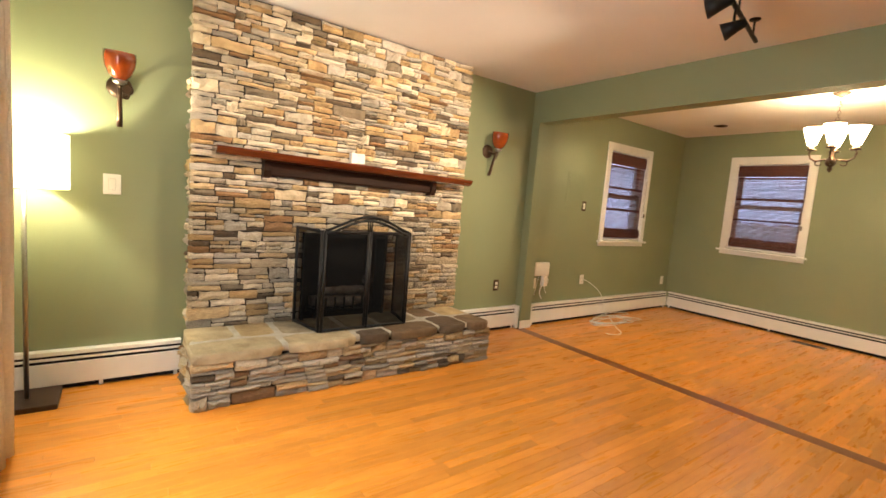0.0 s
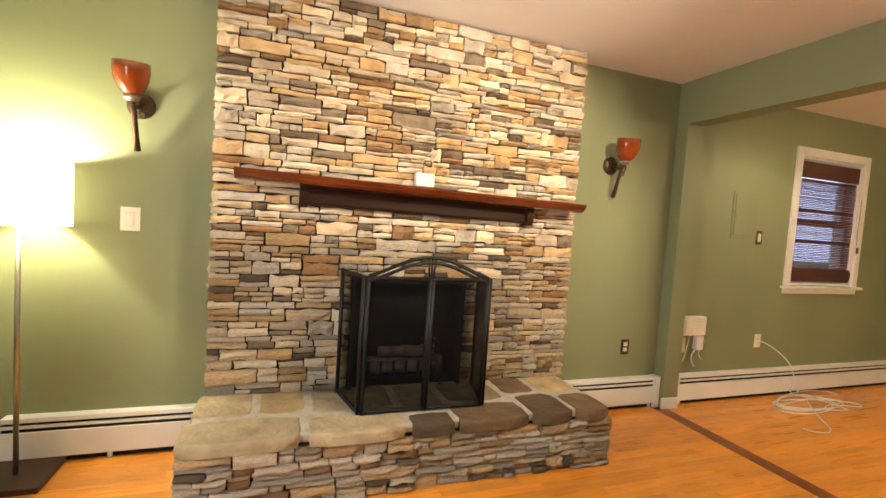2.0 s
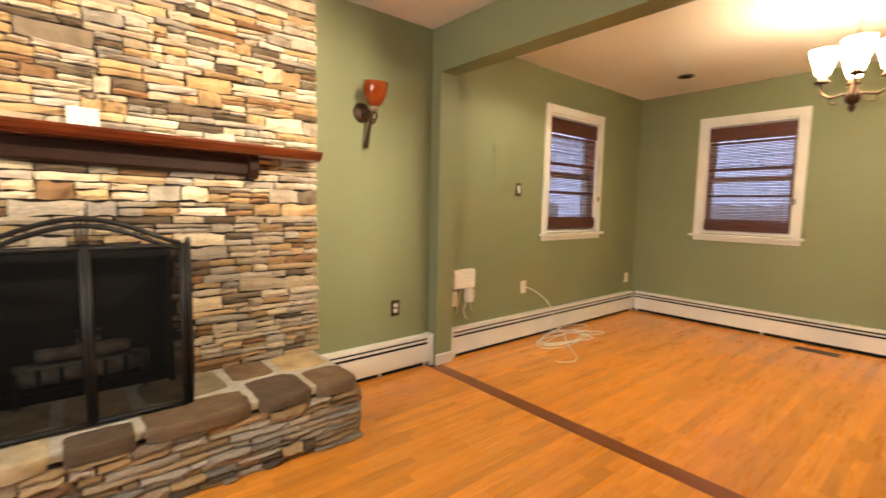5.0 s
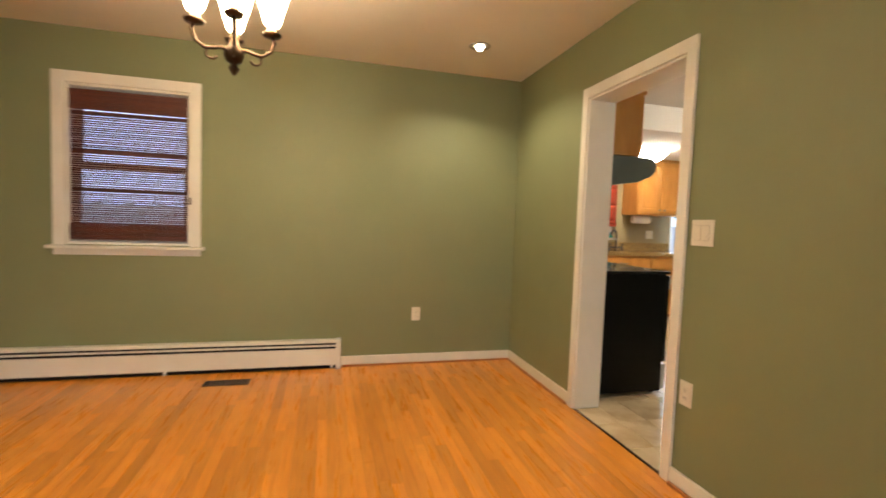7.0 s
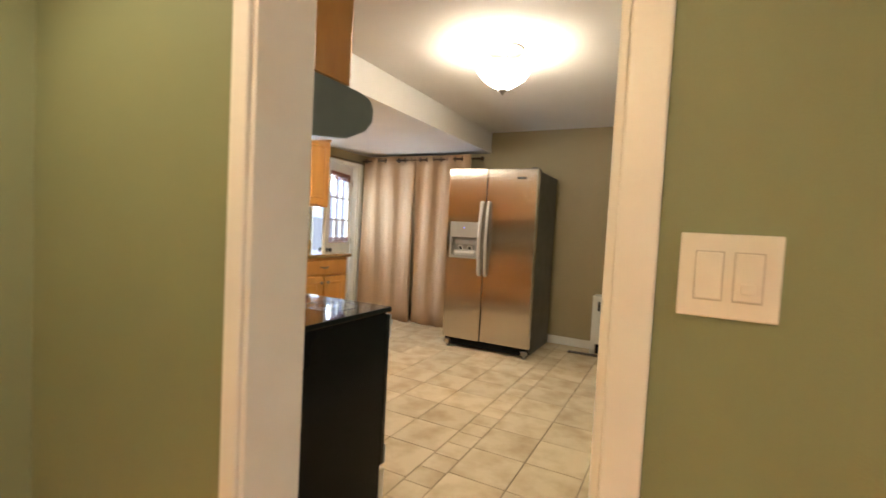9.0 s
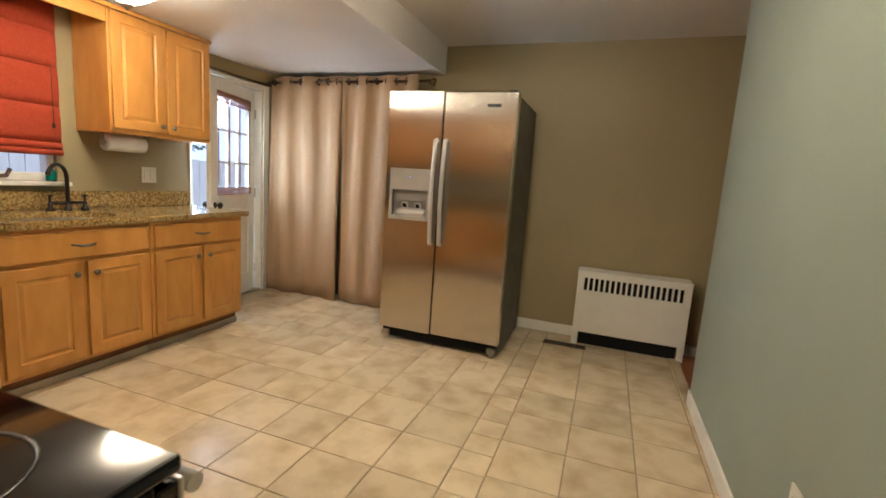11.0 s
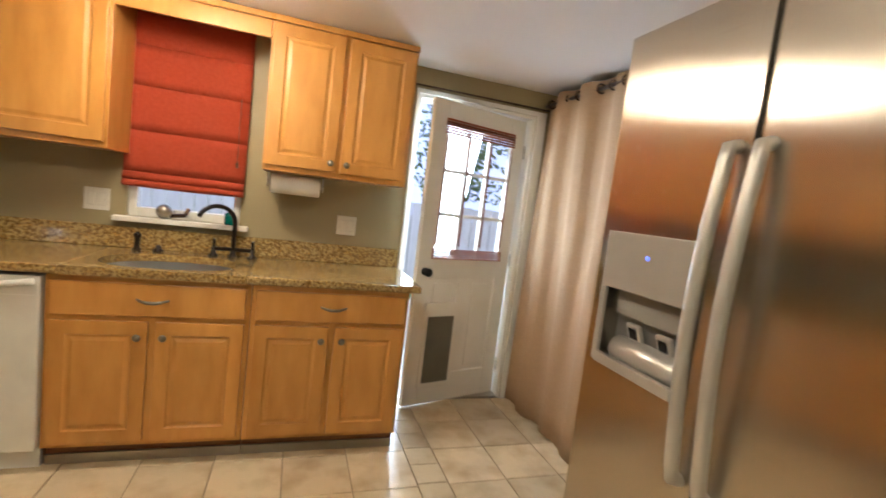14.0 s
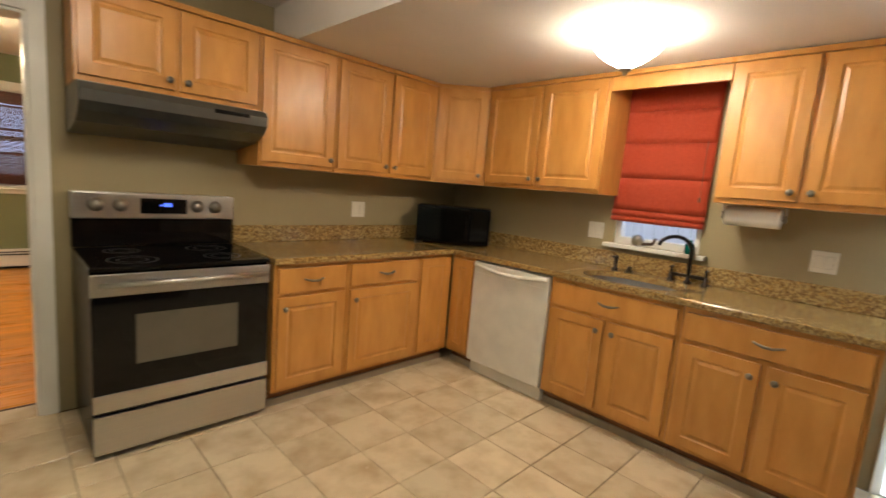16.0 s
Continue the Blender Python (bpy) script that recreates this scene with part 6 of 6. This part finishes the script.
for k in range(n + 1):
    xx = g0 + (g1 - g0) * k / n
    part("grille_bar", boxes((xx - 0.008, xx + 0.008, RX[2] - 0.018, RX[2] - 0.006, 0.46, 0.565)), ENAMEL, rc)
for xx in (RX[0] + 0.004, RX[1] - 0.018):
    part("side_panel", boxes((xx, xx + 0.014, KS + 0.003, RX[2] - 0.02, 0.0, RX[3] - 0.022)), ENAMEL, rc)
# black down to the floor, so the gap below the panel reads as shaded
part("core", boxes((RX[0] + 0.055, RX[1] - 0.055, KS + 0.03, RX[2] - 0.03, 0.004, 0.56)), CASE_SHADE, rc, "radiator block coloured black for the shade inside")
register(5.60, 5.94, -4.83, -4.74, "brown metal floor register on the tiles")
baseboard("baseboard_kitchen", [(5.735, RFX0 + 0.6, KS, KS + 0.014, 0, 0.09), (3.4, 4.88, KS, KS + 0.014, 0, 0.09), (KW, KW + 0.014, -4.10, KY - 0.018, 0, 0.09)])
struct("threshold_hall", boxes((KW - 0.04, KW + 0.02, KS + 0.02, -4.10, -0.01, 0.008)), TILE, "pale threshold strip at the hall")

# ---- ceiling lights of the kitchen ----
def dome(x, y, z, label, drop=0.0):
    t = thing("ceiling_light", label, "ceiling light", (x, y, z), "kitchen ceiling lights")
    bm = bmesh.new()
    lathe(bm, ((0.0, 0), (0.13, 0.0), (0.135, -0.012), (0.125, -0.02), (0.0, -0.02)), (x, y, z), 32)
    part("pan", bm, NICKEL, t)
    if drop:
        bm = bmesh.new()
        tube(bm, ((x, y, z - 0.01), (x, y, z - drop - 0.06)), 0.012, 10)
        part("stem", bm, NICKEL, t)
    z -= drop
    bm = bmesh.new()
    lathe(bm, ((0.178, -0.035), (0.170, -0.06), (0.138, -0.10), (0.092, -0.135), (0.046, -0.160), (0.018, -0.172), (0.0, -0.173)), (x, y, z), 36)
    part("bowl", bm, GLOW, t, "lit frosted glass bowl")
    bm = bmesh.new()
    lathe(bm, ((0.0, -0.168), (0.028, -0.170), (0.030, -0.180), (0.014, -0.188), (0.008, -0.202), (0.0, -0.206)), (x, y, z), 16)
    part("finial", bm, NICKEL, t)


dome(6.05, -2.70, HIGH_Z, "lit frosted glass bowl ceiling light with nickel finial", 0.09)
lamp("back_door_daylight", "AREA", look((KE + 0.5, -4.20, 1.2), (7.6, -4.0, 0.0)), 75, (0.66, 0.82, 1.0), size=0.6, size_y=1.8)
dome(7.95, -2.79, LOW_Z, "lit frosted glass bowl ceiling light before the sink window")

# ---- outdoors ----
GRASS = material("lawn", (0.06, 0.11, 0.03), 0.95, second=(0.10, 0.13, 0.05), scale=6)
LEAF = material("leaves", (0.09, 0.15, 0.05), 0.8, second=(0.12, 0.18, 0.07), scale=3, vary=0.3, island=True)
CONC = material("patio_concrete", (0.60, 0.59, 0.57), 0.9, second=(0.38, 0.37, 0.35), scale=4, bump=0.2)
FENCE = material("weathered_fence", (0.66, 0.67, 0.70), 0.9, second=(0.56, 0.56, 0.60), scale=3, stretch=(4, 4, 0.6))
struct("ground", boxes((-60, 80, -70, 70, -0.6, -0.35)), GRASS, "lawn around the house")
struct("patio", boxes((KE + 0.16, KE + 3.4, -8, 1, -0.35, -0.06)), CONC, "pale concrete patio outside the back door")
bm = bmesh.new()
lathe(bm, ((62, -0.35), (62, 12), (58, 26), (48, 40)), (4, -1, 0), 48)
struct("backdrop", bm, SKYGLOW, "pale blue overcast sky beyond the garden")
fence = thing("board_fence", "grey weathered board fence beyond the patio", "fence", (15, -3, -0.35))
for k in range(90):
    yy = -13 + k * 0.22
    part("board", boxes((15.0, 15.03, yy, yy + 0.205, -0.35, 1.35 + 0.02 * (k % 3))), FENCE, fence)
r = random.Random(8)


def tree(x, y, h, label):
    t = thing("tree", label, "tree", (x, y, -0.35), "garden trees")
    bm = bmesh.new()
    tube(bm, [(x + 0.05 * k, y + 0.04 * math.sin(k), -0.35 + h * 0.16 * k) for k in range(5)], [0.16, 0.13, 0.11, 0.08, 0.05], 8)
    for k in range(6):
        a = k * 1.05
        tube(bm, ((x + 0.1, y, h * 0.25 + 0.1 * k), (x + 0.1 + 0.9 * math.cos(a), y + 0.9 * math.sin(a), h * 0.5 + 0.12 * k)), [0.06, 0.02], 6)
    part("trunk", bm, FENCE, t)
    vv, ff = [], []
    for k in range(2200):
        a, q = r.uniform(0, 6.283), r.random() ** 0.6
        zz = r.uniform(0.28, 1.0)
        rad = h * 0.34 * q * (0.6 + 0.5 * math.sin(math.pi * zz)) * (0.8 + 0.25 * math.sin(3 * a + 5 * zz))
        c = Vector((x + rad * math.cos(a), y + rad * math.sin(a), zz * h))
        u = Vector((r.uniform(-1, 1), r.uniform(-1, 1), r.uniform(-1, 1))).normalized() * 0.13
        w = u.orthogonal().normalized() * 0.07
        b = len(vv)
        vv.extend(tuple(p) for p in (c - u, c + w, c + u, c - w))
        ff.append((b, b + 1, b + 2, b + 3))
    me = bpy.data.meshes.new("crown")
    me.from_pydata([tuple(Vector(p) - Vector((x, y, -0.35))) for p in vv], [], ff)
    me.materials.append(LEAF)
    ob = new("crown", me)
    ob.parent = t
    tagged(ob, "green leaves", kind="stuff")


fence2 = thing("board_fence", "grey weathered board fence behind the dining room", "fence", (6, 10, -0.35))
for k in range(70):
    xx = -1 + k * 0.22
    part("board", boxes((xx, xx + 0.205, 10.0, 10.03, -0.35, 1.35 + 0.02 * (k % 3))), FENCE, fence2)
for x, y, h in ((24, -9.5, 6.0), (27, 4.5, 5.5), (25, -16, 6.0), (2, 22, 6.0)):
    tree(x, y, h, "leafy green garden tree behind the house")

# ---- floor boards and tiles ----
def bar_mesh(name, mat, sx, sy, sz, chamfer):
    """A flat piece with chamfered upper edges, top at z 0."""
    bm = bmesh.new()
    lo = [bm.verts.new((x * sx / 2, y * sy / 2, -sz)) for x, y in ((-1, -1), (1, -1), (1, 1), (-1, 1))]
    mi = [bm.verts.new((x * sx / 2, y * sy / 2, -chamfer)) for x, y in ((-1, -1), (1, -1), (1, 1), (-1, 1))]
    hi = [bm.verts.new((x * (sx / 2 - chamfer), y * (sy / 2 - chamfer), 0)) for x, y in ((-1, -1), (1, -1), (1, 1), (-1, 1))]
    for a, b in ((lo, mi), (mi, hi)):
        for k in range(4):
            bm.faces.new((a[k], a[(k + 1) % 4], b[(k + 1) % 4], b[k]))
    bm.faces.new(hi)
    return finish(name, bm, mat)


floor_ob = bpy.data.objects["floor"]
rng = random.Random(4)
PLANK_W = 0.0572
lengths = [0.45, 0.6, 0.75, 0.9, 1.1, 1.3]
plank_meshes = [bar_mesh("plank", OAKP, n - 0.0006, PLANK_W - 0.0005, 0.012, 0.0006) for n in lengths]
verts, faces = [], []


def add_board(x0, x1, y0, y1):
    b, c = len(verts), 0.0006
    verts.extend([(x0, y0, -0.012), (x1, y0, -0.012), (x1, y1, -0.012), (x0, y1, -0.012),
                  (x0, y0, -c), (x1, y0, -c), (x1, y1, -c), (x0, y1, -c),
                  (x0 + c, y0 + c, 0), (x1 - c, y0 + c, 0), (x1 - c, y1 - c, 0), (x0 + c, y1 - c, 0)])
    for k in range(4):
        faces.append((b + k, b + (k + 1) % 4, b + 4 + (k + 1) % 4, b + 4 + k))
        faces.append((b + 4 + k, b + 4 + (k + 1) % 4, b + 8 + (k + 1) % 4, b + 8 + k))
    faces.append((b + 8, b + 9, b + 10, b + 11))


planks = 0
STRIP = (3.775, 3.885)
y = LIV_S
while y < NY - 0.01:
    y1 = min(y + PLANK_W, NY)
    for xa, xb in ((WX, STRIP[0]), (STRIP[1], EX)):
        if xa > 3 and y < SY:
            continue
        x = xa - rng.random() * 0.8
        while x < xb:
            k = rng.randrange(len(lengths))
            x1 = x + lengths[k]
            near = (1.4 < x and x1 < 5.4 and 0.9 < y < 2.6 and x > xa and x1 < xb)
            if near and planks < 290:
                ob = new("plank", plank_meshes[k])
                ob.location = ((x + x1) / 2, y + PLANK_W / 2, 0)
                ob.parent = floor_ob
                planks += 1
            else:
                if min(x1, xb) - max(x, xa) > 0.01:
                    add_board(max(x, xa) + 0.0003, min(x1, xb) - 0.0003, y + 0.00025, y1 - 0.00025)
            x = x1
    y += PLANK_W
me = bpy.data.meshes.new("boards")
me.from_pydata(verts, [], faces)
me.materials.append(OAKJ)
ob = new("boards", me)
ob.parent = floor_ob
tagged(ob, "honey coloured oak strip boards", kind="stuff")
inlay = bmesh.new()
box(inlay, STRIP[0] + 0.001, STRIP[1] - 0.001, SY + 0.002, NY - 0.11, -0.011, 0.0005)
struct("trim_floor_inlay", inlay, WALNUT, "dark stained wooden strip set into the oak floor")

tile_floor = bpy.data.objects["floor_kitchen"]
G = 0.3127
tile_cache = {}


def tile(x0, x1, y0, y1):
    x0, x1, y0, y1 = max(x0, KW), min(x1, KE), max(y0, KS), min(y1, KY + 0.18)
    if x1 - x0 < 0.03 or y1 - y0 < 0.03:
        return
    key = (round(x1 - x0, 3), round(y1 - y0, 3))
    if key not in tile_cache:
        tile_cache[key] = bar_mesh("tile", TILE, key[0] - 0.005, key[1] - 0.005, 0.008, 0.002)
    ob = new("tile", tile_cache[key])
    ob.location = ((x0 + x1) / 2, (y0 + y1) / 2, rng.uniform(-0.0006, 0.0006))
    ob.parent = tile_floor


# large tiles, with an L-shaped band of small ones
BX, BY, S = 5.928, -4.114, 0.158
west = [(BX - G * (k + 1), BX - G * k) for k in range(4)]
inner = [(BX + S + G * k, BX + S + G * (k + 1)) for k in range(10)]
south_rows = [(BY - G * (k + 1), BY - G * k) for k in range(3)]
north_rows = [(BY + S + G * k, BY + S + G * (k + 1)) for k in range(10)]
for xa, xb in west:
    for ya, yb in south_rows + [(BY + G * k, BY + G * (k + 1)) for k in range(11)]:
        tile(xa, xb, ya, min(yb, KY))
for xa, xb in [(BX, BX + S)] + inner:
    for ya, yb in south_rows:
        tile(xa, xb, ya, yb)
for xa, xb in inner:
    for ya, yb in north_rows:
        tile(xa, xb, ya, min(yb, KY))
for k in range(20):
    tile(BX + S * k, BX + S * (k + 1), BY, BY + S)
    if k:
        tile(BX, BX + S, BY + S * k, min(BY + S * (k + 1), KY))
for k in range(1, 3):
    tile(BX, BX + S, BY + S * (19 + k), min(BY + S * (20 + k), KY))
for k in range(-1, 4):
    tile(max(DOOR[0], BX - G * (k + 1)), min(DOOR[1], BX - G * k), KY, SY - 0.012)
